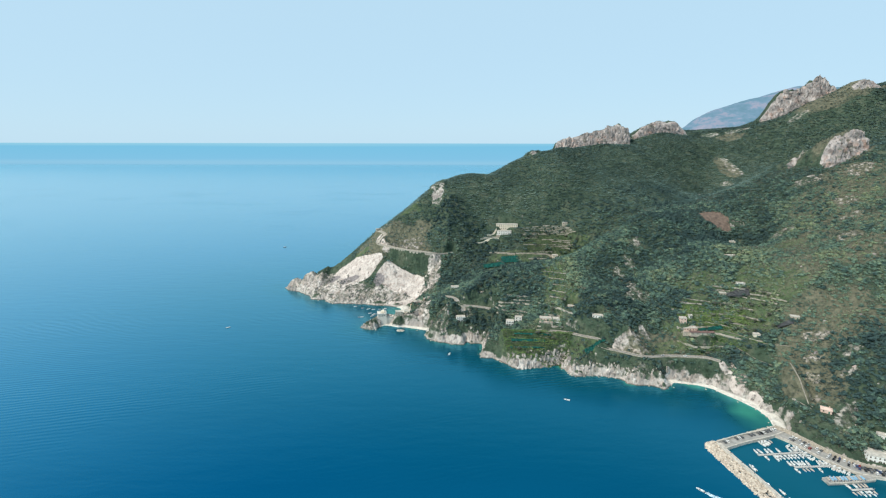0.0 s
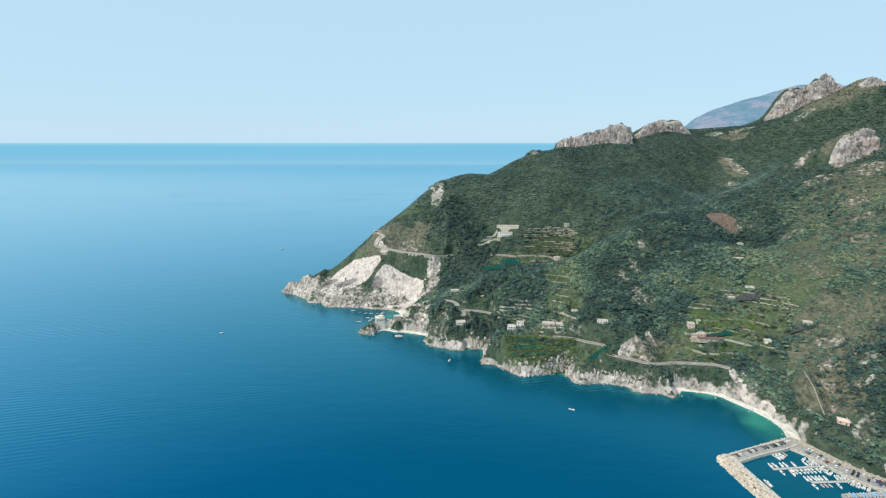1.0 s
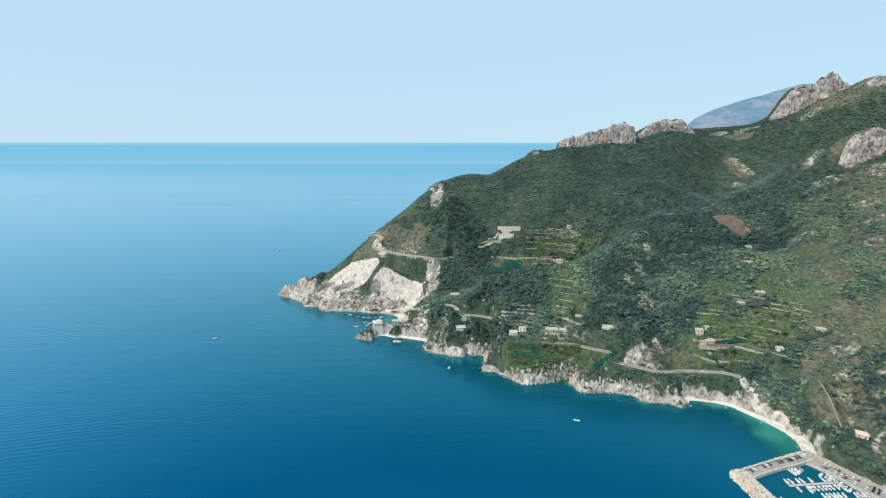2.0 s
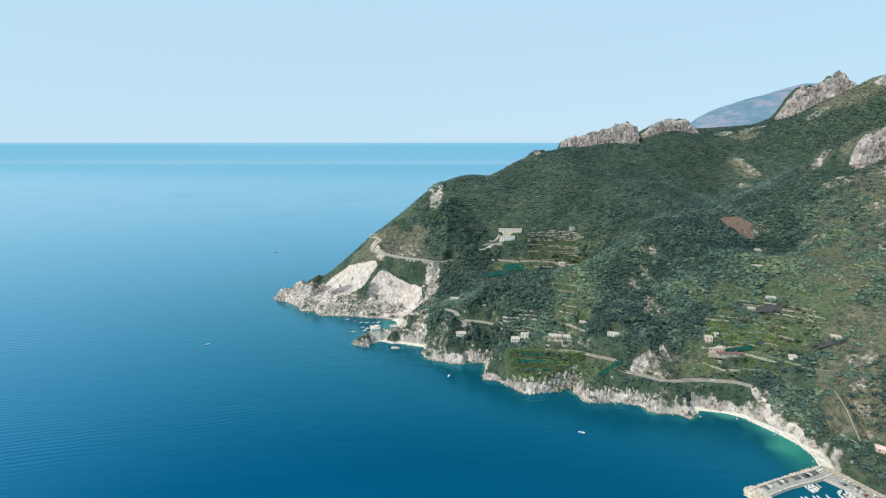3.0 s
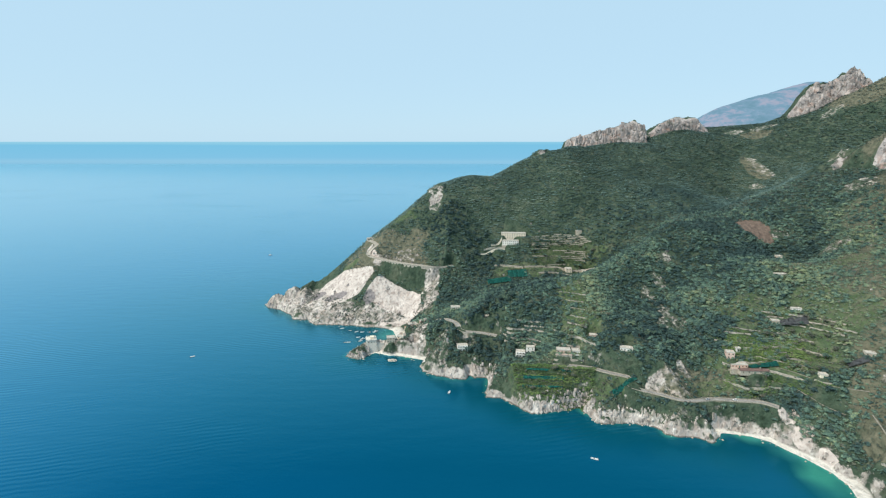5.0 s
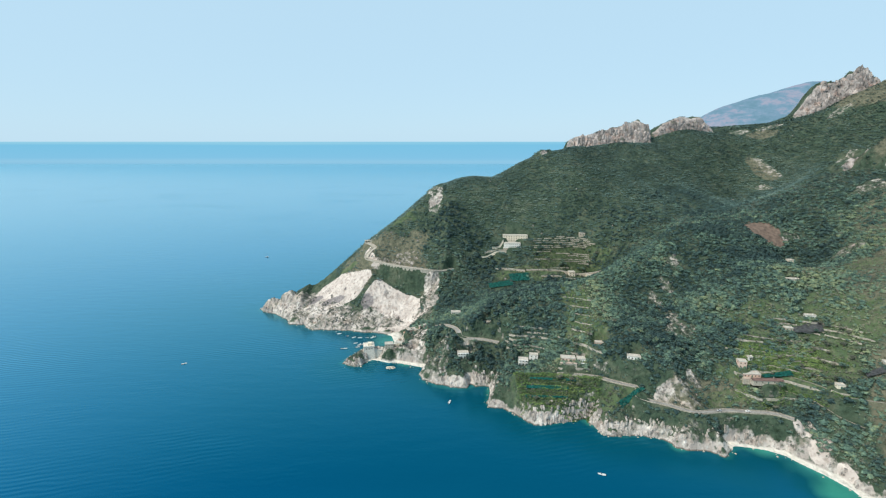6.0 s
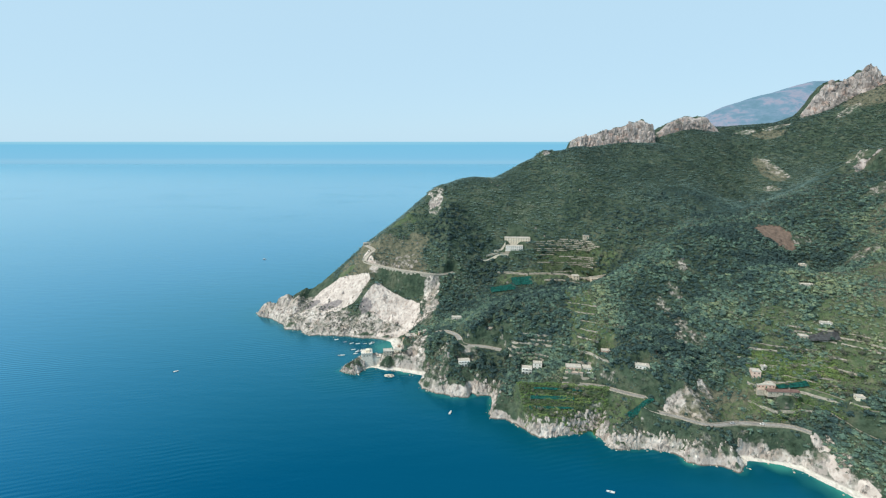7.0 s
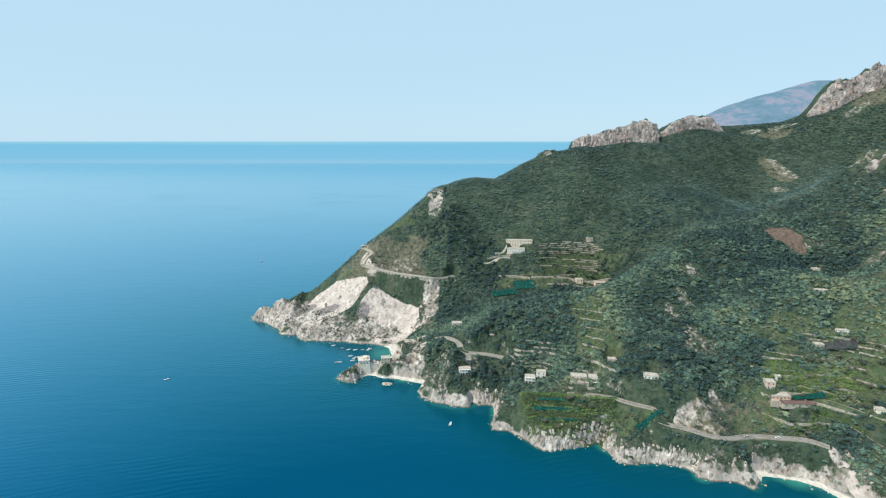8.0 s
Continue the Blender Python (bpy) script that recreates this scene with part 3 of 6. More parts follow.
def height(x, y, detail=True):
    """Height of the ground, and how far it lies inland."""
    x, y = np.asarray(x, float), np.asarray(y, float)
    inland = from_edge(x, y, SHORE)
    sand = beach_mask(x, y)
    # behind the pebble beaches the bank is gentler and smoother than the cliffs
    bank = np.full(x.shape, 1e3)
    for x0, y0, x1, y1, deep in BEACHES[:1] + BEACHES[3:]:
        bank = np.minimum(bank, 2.0 + 0.95 * np.maximum(to_segment(x, y, x0, y0, x1, y1)[0] - deep, 0))
    firm = (1 - ease(0, 0.3, sand)) * ease(5, 18, bank)
    jag = inland + (3.4 * rough(x, y, 19, 4) * (0.12 + 0.88 * firm) + 3.0 * (ridged(x, y, 8, 4) - 0.62) * firm if detail else 0)
    z = np.maximum(sheet(x, y), 6)
    pit = np.maximum(ease(0, 6, from_edge(x, y, QUARRY_A)), ease(0, 6, from_edge(x, y, QUARRY_B)))
    if detail:
        z = z + (3.2 * rough(x, y, 70, 3) + 1.2 * rough(x, y, 18, 3)) * (1 - 0.6 * pit) * ease(5, 60, z)
    for high, wide, line in FOLDS:
        best = np.full(x.shape, 1e9)
        for (x0, y0), (x1, y1) in zip(line, line[1:]):
            best = np.minimum(best, to_segment(x, y, x0, y0, x1, y1)[0])
        z = z + high * np.exp(-((best + (6 * rough(x, y, 40, 3) if detail else 0)) / wide) ** 2) * (1 - ease(1030, 1075, y))
    z = z + crag_rise(x, y) - 1.2 * pit
    if detail:
        z = z - pit * (3.4 * ridged(x + 0.4 * y, y, 15, 4) - 2.2 + 4.0 * (1 - ease(5, 17, np.hypot(x + 103, (y - 743) * 1.3))))
    brink = 10 + 6 * rough(x, y, 34, 3) if detail else 12
    z = np.minimum(z, brink + 1.05 * np.maximum(jag - 4, 0) + 0.05 * np.maximum(inland - 18, 0) ** 2)
    z = np.minimum(z, bank + (1.5 * rough(x, y, 16, 2) if detail else 0))
    # the planted shelf above the cliff
    shelf_in = ease(0, 8, from_edge(x, y, FIELD)) * ease(2, 9, inland)
    z = z + (33.0 + 0.74 * (y - 534 + 0.10 * (x - 105)) - z) * shelf_in
    cliff = ease(-0.5, 7, jag) ** 0.62
    if detail:
        z = z + (2.4 * rough(x + 9, y, 6, 3) + 2.2 * (ridged(x, y + 55, 11, 3) - 0.6)) * (1 - ease(14, 30, inland)) * firm
        ledge = 3.4 + 1.0 * rough(x - 80, y, 40, 2)
        tread = z / ledge + 0.8 * rough(x, y, 13, 2)
        stair = (np.floor(tread) + ease(0.55, 1.0, tread - np.floor(tread)) - 0.8 * rough(x, y, 13, 2)) * ledge
        z = z + 0.65 * (stair - z) * (1 - ease(10, 22, inland)) * firm
    shelf = np.clip(jag, -9, 14) * 0.11 + 0.25
    z = np.where(jag > 0, np.maximum(z * cliff, shelf), np.maximum(jag * 0.6, -9))
    z = np.where(jag > 0, z * (1 - sand) + np.minimum(z, 0.12 * np.maximum(inland, 0) + 0.2) * sand, z)
    for axis, half in ROADS:
        for (x0, y0, z0), (x1, y1, z1) in zip(axis, axis[1:]):
            near = (np.abs(x - (x0 + x1) / 2) < 30) & (np.abs(y - (y0 + y1) / 2) < 30) & (z > 1)
            if near.any():
                d, t = to_segment(x[near], y[near], x0, y0, x1, y1)
                level = z0 + (z1 - z0) * t - 0.35
                bench = 4.5 if axis is HEADLAND_ROAD else 7.5
                z[near] = np.where(d < half + 8, z[near] + (level - z[near]) * (1 - ease(half + 0.6, half + bench, d)), z[near])
    for px, py, r in PLOTS:
        near = (np.abs(x - px) < r + 6) & (np.abs(y - py) < r + 6)
        if near.any():
            d = np.hypot(x[near] - px, y[near] - py)
            z[near] = z[near] + (plot_level(px, py) - z[near]) * (1 - ease(r - 1, r + 6, d + 2.2 * rough(x[near], y[near], 8, 2)))
    # a shallow sea cave behind the second beach
    hollow = 1 - ease(0.88, 1.0, np.hypot((x + 41) / 7.0, (y - 637) / 8.0))
    z = np.where(hollow > 0, z + (np.minimum(z, 1.4) - z) * hollow, z)
    quay = from_edge(x, y, QUAY)
    z = np.where(quay > -6, np.minimum(z, 1.3 + 1.6 * np.maximum(-quay, 0)), z)
    return z, inland


def steps(*runs):
    """Coordinates from runs of (start, end, step)."""
    return np.concatenate([np.arange(a, b, s) for a, b, s in runs] + [[runs[-1][1]]])


def grid_mesh(name, x, y, z, material, fields=None, keep=None, smooth=True):
    """A sheet over the grid x, y (2D arrays) at the heights z, with fields at its corners."""
    ny, nx = x.shape
    index = np.arange(nx * ny).reshape(ny, nx)
    quads = np.stack([index[:-1, :-1], index[:-1, 1:], index[1:, 1:], index[1:, :-1]], -1).reshape(-1, 4)
    if keep is not None:
        quads = quads[keep.ravel()[quads].any(1)]
    mesh = bpy.data.meshes.new(name)
    mesh.vertices.add(nx * ny)
    mesh.vertices.foreach_set("co", np.stack([x, y, z], -1).astype(np.float32).ravel())
    add_faces(mesh, quads)
    for key, value in (fields or {}).items():
        mesh.attributes.new(key, "FLOAT", "POINT").data.foreach_set("value", np.asarray(value, np.float32).ravel())
    mesh.polygons.foreach_set("use_smooth", np.full(len(quads), smooth))
    mesh.materials.append(material)
    mesh.update()
    return mesh


def add_faces(mesh, faces):
    n, k = faces.shape
    mesh.loops.add(n * k)
    mesh.polygons.add(n)
    mesh.loops.foreach_set("vertex_index", faces.astype(np.int32).ravel())
    mesh.polygons.foreach_set("loop_start", np.arange(0, n * k, k, dtype=np.int32))


def region(x, y, rows):
    """How much a place belongs to any of some rough patches (x, y, half width, half depth), 0 to 1."""
    mask = np.zeros(np.shape(x))
    for px, py, rx, ry in rows:
        d = np.hypot((x - px) / rx, (y - py) / ry) + 0.62 * rough(x, y, max(rx, ry) * 0.8, 5)
        mask = np.maximum(mask, 1 - ease(0.8, 1.15, d))
    return mask


# bare rock among the scrub, dry slopes, meadows: (x, y, half width, half depth)
ROCKY = [
    (-5, 622, 12, 7), (24, 600, 12, 5), (-36, 668, 9, 10), (-25, 735, 14, 14), (-28, 705, 10, 10), (-85, 790, 26, 7), (-50, 775, 16, 5), (225, 600, 10, 12), (260, 640, 10, 8), (245, 615, 8, 10),    (342, 398, 5, 9), (352, 415, 7, 10), (362, 432, 8, 8), (378, 455, 12, 8), (384, 420, 8, 10), (341, 365, 6, 7), (368, 400, 7, 7),    (-18, 880, 12, 30), (215, 497, 12, 10), (296, 462, 7, 6), (313, 432, 5, 8), (585, 990, 10, 40), (548, 932, 8, 18), (600, 1112, 20, 14), (660, 1114, 26, 10), (545, 720, 24, 16), (600, 700, 18, 14), (233, 577, 8, 9), (229, 512, 8, 7), (205, 503, 16, 6),
    (540, 640, 20, 12), (460, 640, 16, 8), (600, 800, 30, 20), (694, 936, 34, 10), (760, 1060, 24, 14), (200, 470, 40, 12), (235, 560, 14, 10), (-110, 732, 50, 12), (-200, 765, 50, 24),
    (-10, 590, 14, 12), (350, 372, 8, 9), (480, 560, 16, 10), (520, 600, 20, 12), (430, 690, 14, 8), (-45, 645, 22, 14), (-120, 850, 12, 8), (-60, 800, 22, 10), (-22, 745, 12, 16),
]
BARE = [(-22, 744, 12, 14), (-24, 722, 11, 14), (-84, 780, 24, 6), (-264, 792, 40, 18), (-228, 776, 30, 14), (-60, 640, 34, 10), (-38, 628, 14, 12), (-35, 655, 12, 10), (-205, 768, 55, 24), (-130, 731, 60, 12), (-60, 722, 26, 10), (-165, 745, 40, 14), (-90, 640, 34, 14), (297, 457, 6, 7), (309, 436, 5, 9), (314, 410, 4, 8), (200, 504, 17, 5), (228, 515, 5, 6)]
DRY = [(-112, 812, 44, 36), (348, 408, 22, 34), (372, 448, 40, 26), (430, 440, 40, 20), (470, 560, 80, 60), (560, 660, 80, 60), (-60, 800, 40, 30), (-130, 800, 40, 40), (390, 470, 50, 40), (640, 1092, 44, 14), (575, 985, 14, 40), (230, 500, 40, 14), (620, 780, 70, 50), (850, 1060, 90, 60)]
MEADOW = [(-70, 856, 20, 14), (-150, 806, 16, 8), (178, 788, 58, 24), (110, 770, 40, 12), (300, 515, 48, 26), (345, 508, 30, 30), (140, 600, 16, 44), (145, 570, 20, 20), (365, 545, 40, 20), (390, 520, 24, 20), (420, 600, 40, 14), (310, 560, 30, 14), (150, 508, 26, 10), (250, 500, 26, 8)]
SOIL = [(398, 695, 24, 22)]
# dark grey weathering on the quarry faces, spoil heaps and cut slopes
STAINS = [(-114, 749, 11, 6), (-168, 764, 18, 4), (-196, 776, 10, 6)]
PALE = [(-165, 757, 26, 4), (-84, 781, 22, 3), (-52, 770, 16, 3), (-120, 812, 8, 8), (-60, 716, 30, 5), (312, 432, 5, 10), (305, 452, 8, 9), (302, 468, 8, 7)]


def build_land():
    xs = steps((-310, 330, 1.4), (330, 660, 2.6), (660, 920, 3.0), (920, 1320, 8.0), (1320, 2400, 60.0))
    ys = steps((-400, 300, 50.0), (300, 660, 1.4), (660, 810, 2.0), (810, 1060, 4.0), (1060, 1160, 2.0), (1160, 1260, 8.0), (1260, 1500, 24.0), (1500, 2200, 70.0))
    x, y = np.meshgrid(xs, ys)
    z, inland = height(x, y)
    gy, gx = np.gradient(z)
    slope = np.hypot(gx / np.gradient(x, axis=1), gy / np.gradient(y, axis=0))
    crag = crag_rise(x, y, True)
    cliff = ease(0.7, 1.5, slope) * (1 - ease(5, 13, z + 7 * rough(x, y, 18, 4))) * (1 - ease(14, 24, inland)) + 0.5 * ease(1.9, 3.0, slope) * ease(-0.15, 0.25, rough(x + 33, y, 17, 4)) * (1 - ease(40, 80, inland))
    cliff = cliff * (0.4 + 0.6 * ease(-0.3, 0.15, rough(x - 50, y, 20, 3)))
    rock = np.clip(np.maximum.reduce([0.95 * crag, 0.85 * cliff, 0.43 * region(x, y, ROCKY), 0.60 * region(x, y, BARE)]), 0, 1)
    quarry = np.maximum(ease(-1.6, 1.6, from_edge(x, y, QUARRY_A) + 0.5 * rough(x, y, 14, 3)), ease(-1.6, 1.6, from_edge(x, y, QUARRY_B) + 0.5 * rough(x, y, 14, 3)))
    quarry = np.maximum(quarry, 0.85 * region(x, y, PALE))
    # the raw slope cut above the headland road
    for (x0, y0, _), (x1, y1, _) in zip(HEADLAND_ROAD[4:9], HEADLAND_ROAD[5:10]):
        d, t = to_segment(x, y, x0, y0, x1, y1)
        uphill = (x1 - x0) * (y - y0) - (y1 - y0) * (x - x0) > 0
        quarry = np.maximum(quarry, 0.8 * uphill * (1 - ease(6, 9, d + 5 * rough(x, y, 12, 3))))
    fields = {"rock": rock, "quarry": quarry, "beach": beach_mask(x, y), "shore": 1 - ease(8, 16, inland), "dry": 0.75 * region(x, y, DRY), "grass": np.maximum(0.62 * region(x, y, MEADOW), 0.5 * ease(0, 4, from_edge(x, y, FIELD))), "soil": region(x, y, SOIL), "stain": region(x, y, STAINS), "crag": crag * (x > 0)}
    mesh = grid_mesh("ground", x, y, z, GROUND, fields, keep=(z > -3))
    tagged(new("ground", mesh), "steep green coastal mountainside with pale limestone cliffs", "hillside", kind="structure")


build_land()


def build_sea():
    xs = steps((-4990, -500, 90.0), (-500, -320, 20.0), (-320, 360, 4.0), (360, 600, 30.0), (600, 4990, 110.0))
    ys = steps((-4990, 100, 100.0), (100, 280, 12.0), (280, 860, 4.0), (860, 1300, 20.0), (1300, 4990, 90.0))
    x, y = np.meshgrid(xs, ys)
    out = -from_edge(x, y, SHORE) + 5 * rough(x, y, 30, 3)
    near = np.zeros(x.shape)
    # coves and beaches have a wider pale bottom than the cliffs: (x, y, reach)
    near = 0.2 * (1 - ease(0, 6, out)) + 0.16 * (1 - ease(4, 60, out)) + 0.27 * (1 - ease(40, 400, out))
    for px, py, reach in ((-78, 690, 34), (298, 434, 38), (300, 402, 46), (268, 466, 16), (134, 508, 10), (-50, 622, 12), (200, 472, 12), (50, 560, 14)):
        near = near + 0.36 * (1 - ease(0.0, 1.0, np.hypot(x - px, y - py) / reach + 0.3 * rough(x, y, 18, 3)))
    harbour = inside(x, y, [(240, 356), (303, 380), (345, 320), (345, 250), (255, 250)])
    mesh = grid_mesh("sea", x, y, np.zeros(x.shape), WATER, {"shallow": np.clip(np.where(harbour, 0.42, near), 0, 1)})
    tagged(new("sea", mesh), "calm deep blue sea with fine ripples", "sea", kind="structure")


build_sea()


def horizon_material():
    p = Paint("hazy_sea_glow", 1.0, 0, 0)
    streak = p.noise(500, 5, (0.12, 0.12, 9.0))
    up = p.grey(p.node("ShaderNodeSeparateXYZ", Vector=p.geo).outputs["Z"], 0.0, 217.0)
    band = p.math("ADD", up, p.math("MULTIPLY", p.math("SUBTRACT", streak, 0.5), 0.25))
    # haze and far water put into an emission colour, unlit by the sun
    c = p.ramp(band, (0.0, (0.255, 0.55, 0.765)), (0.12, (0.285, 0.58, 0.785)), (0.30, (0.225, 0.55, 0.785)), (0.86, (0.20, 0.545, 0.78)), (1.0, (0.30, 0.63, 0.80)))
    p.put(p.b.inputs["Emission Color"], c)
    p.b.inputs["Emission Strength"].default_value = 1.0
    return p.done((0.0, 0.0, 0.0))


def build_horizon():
    """An upright glowing backdrop for the last strip of sea under the horizon, far out."""
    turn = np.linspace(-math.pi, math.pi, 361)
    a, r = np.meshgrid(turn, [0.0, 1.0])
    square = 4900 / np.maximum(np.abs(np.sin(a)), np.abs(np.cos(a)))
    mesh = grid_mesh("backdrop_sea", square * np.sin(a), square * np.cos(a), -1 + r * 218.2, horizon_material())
    tagged(new("backdrop_sea", mesh), "glowing pale blue backdrop of hazy far sea at the horizon", "horizon", kind="structure")


build_horizon()


def build_far_mountain():
    """Backdrop mountain beyond the ridge, its haze put into a glow."""
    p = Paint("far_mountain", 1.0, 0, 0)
    # blue haze over green and pink rock, painted into the emission colour
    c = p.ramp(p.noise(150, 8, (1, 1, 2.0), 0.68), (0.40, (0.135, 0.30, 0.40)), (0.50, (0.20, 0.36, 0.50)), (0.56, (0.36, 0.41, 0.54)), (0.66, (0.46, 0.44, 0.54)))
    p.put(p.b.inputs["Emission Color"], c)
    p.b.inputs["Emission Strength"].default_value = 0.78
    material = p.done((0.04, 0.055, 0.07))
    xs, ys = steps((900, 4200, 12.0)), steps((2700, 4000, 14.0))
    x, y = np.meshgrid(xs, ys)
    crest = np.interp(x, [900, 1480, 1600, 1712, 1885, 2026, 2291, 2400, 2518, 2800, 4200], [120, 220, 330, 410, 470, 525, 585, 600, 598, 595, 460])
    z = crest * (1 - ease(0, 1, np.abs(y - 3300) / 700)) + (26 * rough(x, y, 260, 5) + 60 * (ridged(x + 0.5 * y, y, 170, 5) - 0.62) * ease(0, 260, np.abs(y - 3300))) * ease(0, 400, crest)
    tagged(new("backdrop_mountain", grid_mesh("backdrop_mountain", x, y, z, material)), "glowing backdrop mountain in painted blue haze beyond the ridge", "mountain", kind="structure")


build_far_mountain()


# ---- woods ----
def crown_shapes(count, seed, sprays, core):
    """Ragged crowns of one unit: a dark core and many tilted sprays of leaves round it."""
    shapes = []
    rng = random.Random(seed)
    for _ in range(count):
        bm = bmesh.new()
        if core:
            bmesh.ops.create_icosphere(bm, subdivisions=1, radius=0.74)
        shift = Vector((rng.uniform(-50, 50), rng.uniform(-50, 50), rng.uniform(-50, 50)))
        for v in bm.verts:
            v.co *= 1 + 0.5 * noise.noise(v.co * 1.9 + shift)
        for _k in range(sprays):
            a, up = rng.uniform(0, 2 * math.pi), rng.uniform(-0.2, 1.0)
            flat = math.sqrt(max(0.0, 1 - up * up))
            d = Vector((flat * math.cos(a), flat * math.sin(a), up))
            at = d * (0.86 + 0.55 * noise.noise(d * 1.6 + shift) + rng.uniform(-0.12, 0.12))
            n = (d + Vector((rng.gauss(0, 0.32), rng.gauss(0, 0.32), rng.gauss(0, 0.32) + 0.25))).normalized()
            u = n.orthogonal().normalized()
            w = n.cross(u)
            turn, r = rng.uniform(0, 6.28), rng.uniform(0.36, 0.62)
            corners = []
            for j in range(3):
                b = turn + j * 2.094 + rng.uniform(-0.35, 0.35)
                corners.append(bm.verts.new(at + (u * math.cos(b) + w * math.sin(b)) * r * rng.uniform(0.75, 1.25)))
            bm.faces.new(corners)
        for v in bm.verts:
            v.co.z = v.co.z * 0.9 if v.co.z > 0 else v.co.z * 0.6
        bm.verts.ensure_lookup_table()
        bm.verts.index_update()
        shapes.append((np.array([v.co for v in bm.verts]), np.array([[v.index for v in f.verts] for f in bm.faces])))
        bm.free()
    return shapes


def crowns_mesh(name, shapes, x, y, z, size, tall, rng, material, tone=None):
    """One mesh of many crowns or stones, each at its place with its own size, turn and tone."""
    verts, faces, tones, start = [], [], [], 0
    tone = 0.2 + 0.5 * rng.rand(len(x)) if tone is None else tone
    kind = rng.randint(0, len(shapes), len(x))
    turn = rng.rand(len(x)) * 2 * np.pi
    for k, (v, f) in enumerate(shapes):
        pick = np.where(kind == k)[0]
        if not len(pick):
            continue
        c, s = np.cos(turn[pick])[:, None], np.sin(turn[pick])[:, None]
        r = size[pick][:, None]
        px = (v[None, :, 0] * c - v[None, :, 1] * s) * r + x[pick][:, None]
        py = (v[None, :, 0] * s + v[None, :, 1] * c) * r + y[pick][:, None]
        pz = v[None, :, 2] * r * tall[pick][:, None] + z[pick][:, None]
        verts.append(np.stack([px, py, pz], -1).reshape(-1, 3))
        tones.append(np.repeat(tone[pick], len(v)))
        faces.append((f[None] + (start + np.arange(len(pick)) * len(v))[:, None, None]).reshape(-1, 3))
        start += len(pick) * len(v)
    mesh = bpy.data.meshes.new(name)
    verts, faces = np.concatenate(verts), np.concatenate(faces)
    mesh.vertices.add(len(verts))
    mesh.vertices.foreach_set("co", verts.astype(np.float32).ravel())
    add_faces(mesh, faces)
    mesh.polygons.foreach_set("use_smooth", np.zeros(len(faces), bool))
    mesh.attributes.new("tone", "FLOAT", "POINT").data.foreach_set("value", np.concatenate(tones).astype(np.float32))
    mesh.materials.append(material)
    mesh.update()
    return mesh


CLEARED = []  # plots kept free of trees: (x, y, radius)


CROWNS = crown_shapes(14, 3, 30, True)
BUSHES = crown_shapes(12, 5, 13, False)


# ---- roads ----
def build_road(name, axis, half, label, surface, wall_side=0):
    """A draped road with its kerb walls."""
    line = smooth_line(axis, 2.5)
    road = thing(name, Matrix(), label, "road", kind="structure")
    part("surface", ribbon(line, [(-half, 0), (half, 0), (half, -1.2), (-half, -1.2)]), surface, road)
    for side in (-1, 1):
        a = side * half
        part("parapet", ribbon(line, [(a, -2.6 if side == wall_side else -0.8), (a, 0.75), (a + side * 0.45, 0.75), (a + side * 0.6, -4.0 if side == wall_side else -0.8)]), STONE_WALL, road)
    return road


build_road("coast_road", COAST_ROAD, 2.1, "winding asphalt coast road with low stone parapets", ASPHALT, -1)
build_road("harbour_road", HARBOUR_ROAD, 1.9, "short stretch of pale road above the harbour", PAVING, -1)
build_road("cove_road", COVE_ROAD, 2.5, "narrow road with stone walls above the coves", PAVING, -1)
build_road("headland_road", HEADLAND_ROAD, 2.8, "pale road cut into the headland", EARTH_TRACK, 1)
for _axis, _label in ((FOOTPATH, "pale stepped footpath through the scrub"), (TERRACE_TRACK, "pale track along the lower terraces"), (FARM_TRACK, "pale farm track between dry-stone terraces")):
    part_path = thing("footpath", Matrix(), _label, "path", kind="structure")
    part("surface", ribbon(smooth_line(_axis, 2.0), [(-0.45, 0), (0.45, 0), (0.45, -0.8), (-0.45, -0.8)]), TRODDEN_EARTH, part_path)


# ---- harbour ----
def boulders(count, place, seed, lowest, most, name, label):
    """A heap of quarry stones: place(rng) gives where each one lies."""
    rng = np.random.RandomState(seed)
    spots = np.array([place(rng) for _ in range(count)])
    size = lowest + (most - lowest) * rng.rand(count) ** 1.5
    mesh = crowns_mesh(name, STONES, spots[:, 0], spots[:, 1], spots[:, 2], size, 0.7 + 0.4 * rng.rand(count), rng, ROCK)
    return tagged(new(name, mesh), label, "boulders", kind="stuff")


def stone_shapes(count, seed):
    shapes = []
    rng = random.Random(seed)
    for _ in range(count):
        bm = bmesh.new()
        bmesh.ops.create_icosphere(bm, subdivisions=1, radius=1.0)
        for v in bm.verts:
            v.co = Vector((v.co.x * rng.uniform(0.7, 1.2), v.co.y * rng.uniform(0.7, 1.15), v.co.z * rng.uniform(0.6, 1.0)))
        bm.verts.ensure_lookup_table()
        shapes.append((np.array([v.co for v in bm.verts]), np.array([[v.index for v in f.verts] for f in bm.faces])))
        bm.free()
    return shapes


STONES = stone_shapes(16, 9)
MOLE_AXIS = [(231, 361), (233, 345), (236.5, 325), (240, 303), (244.5, 270), (249, 235)]  # rubble slope's upper edge
PIER_AXIS = [(236, 360), (262, 370), (286, 377), (303, 384)]


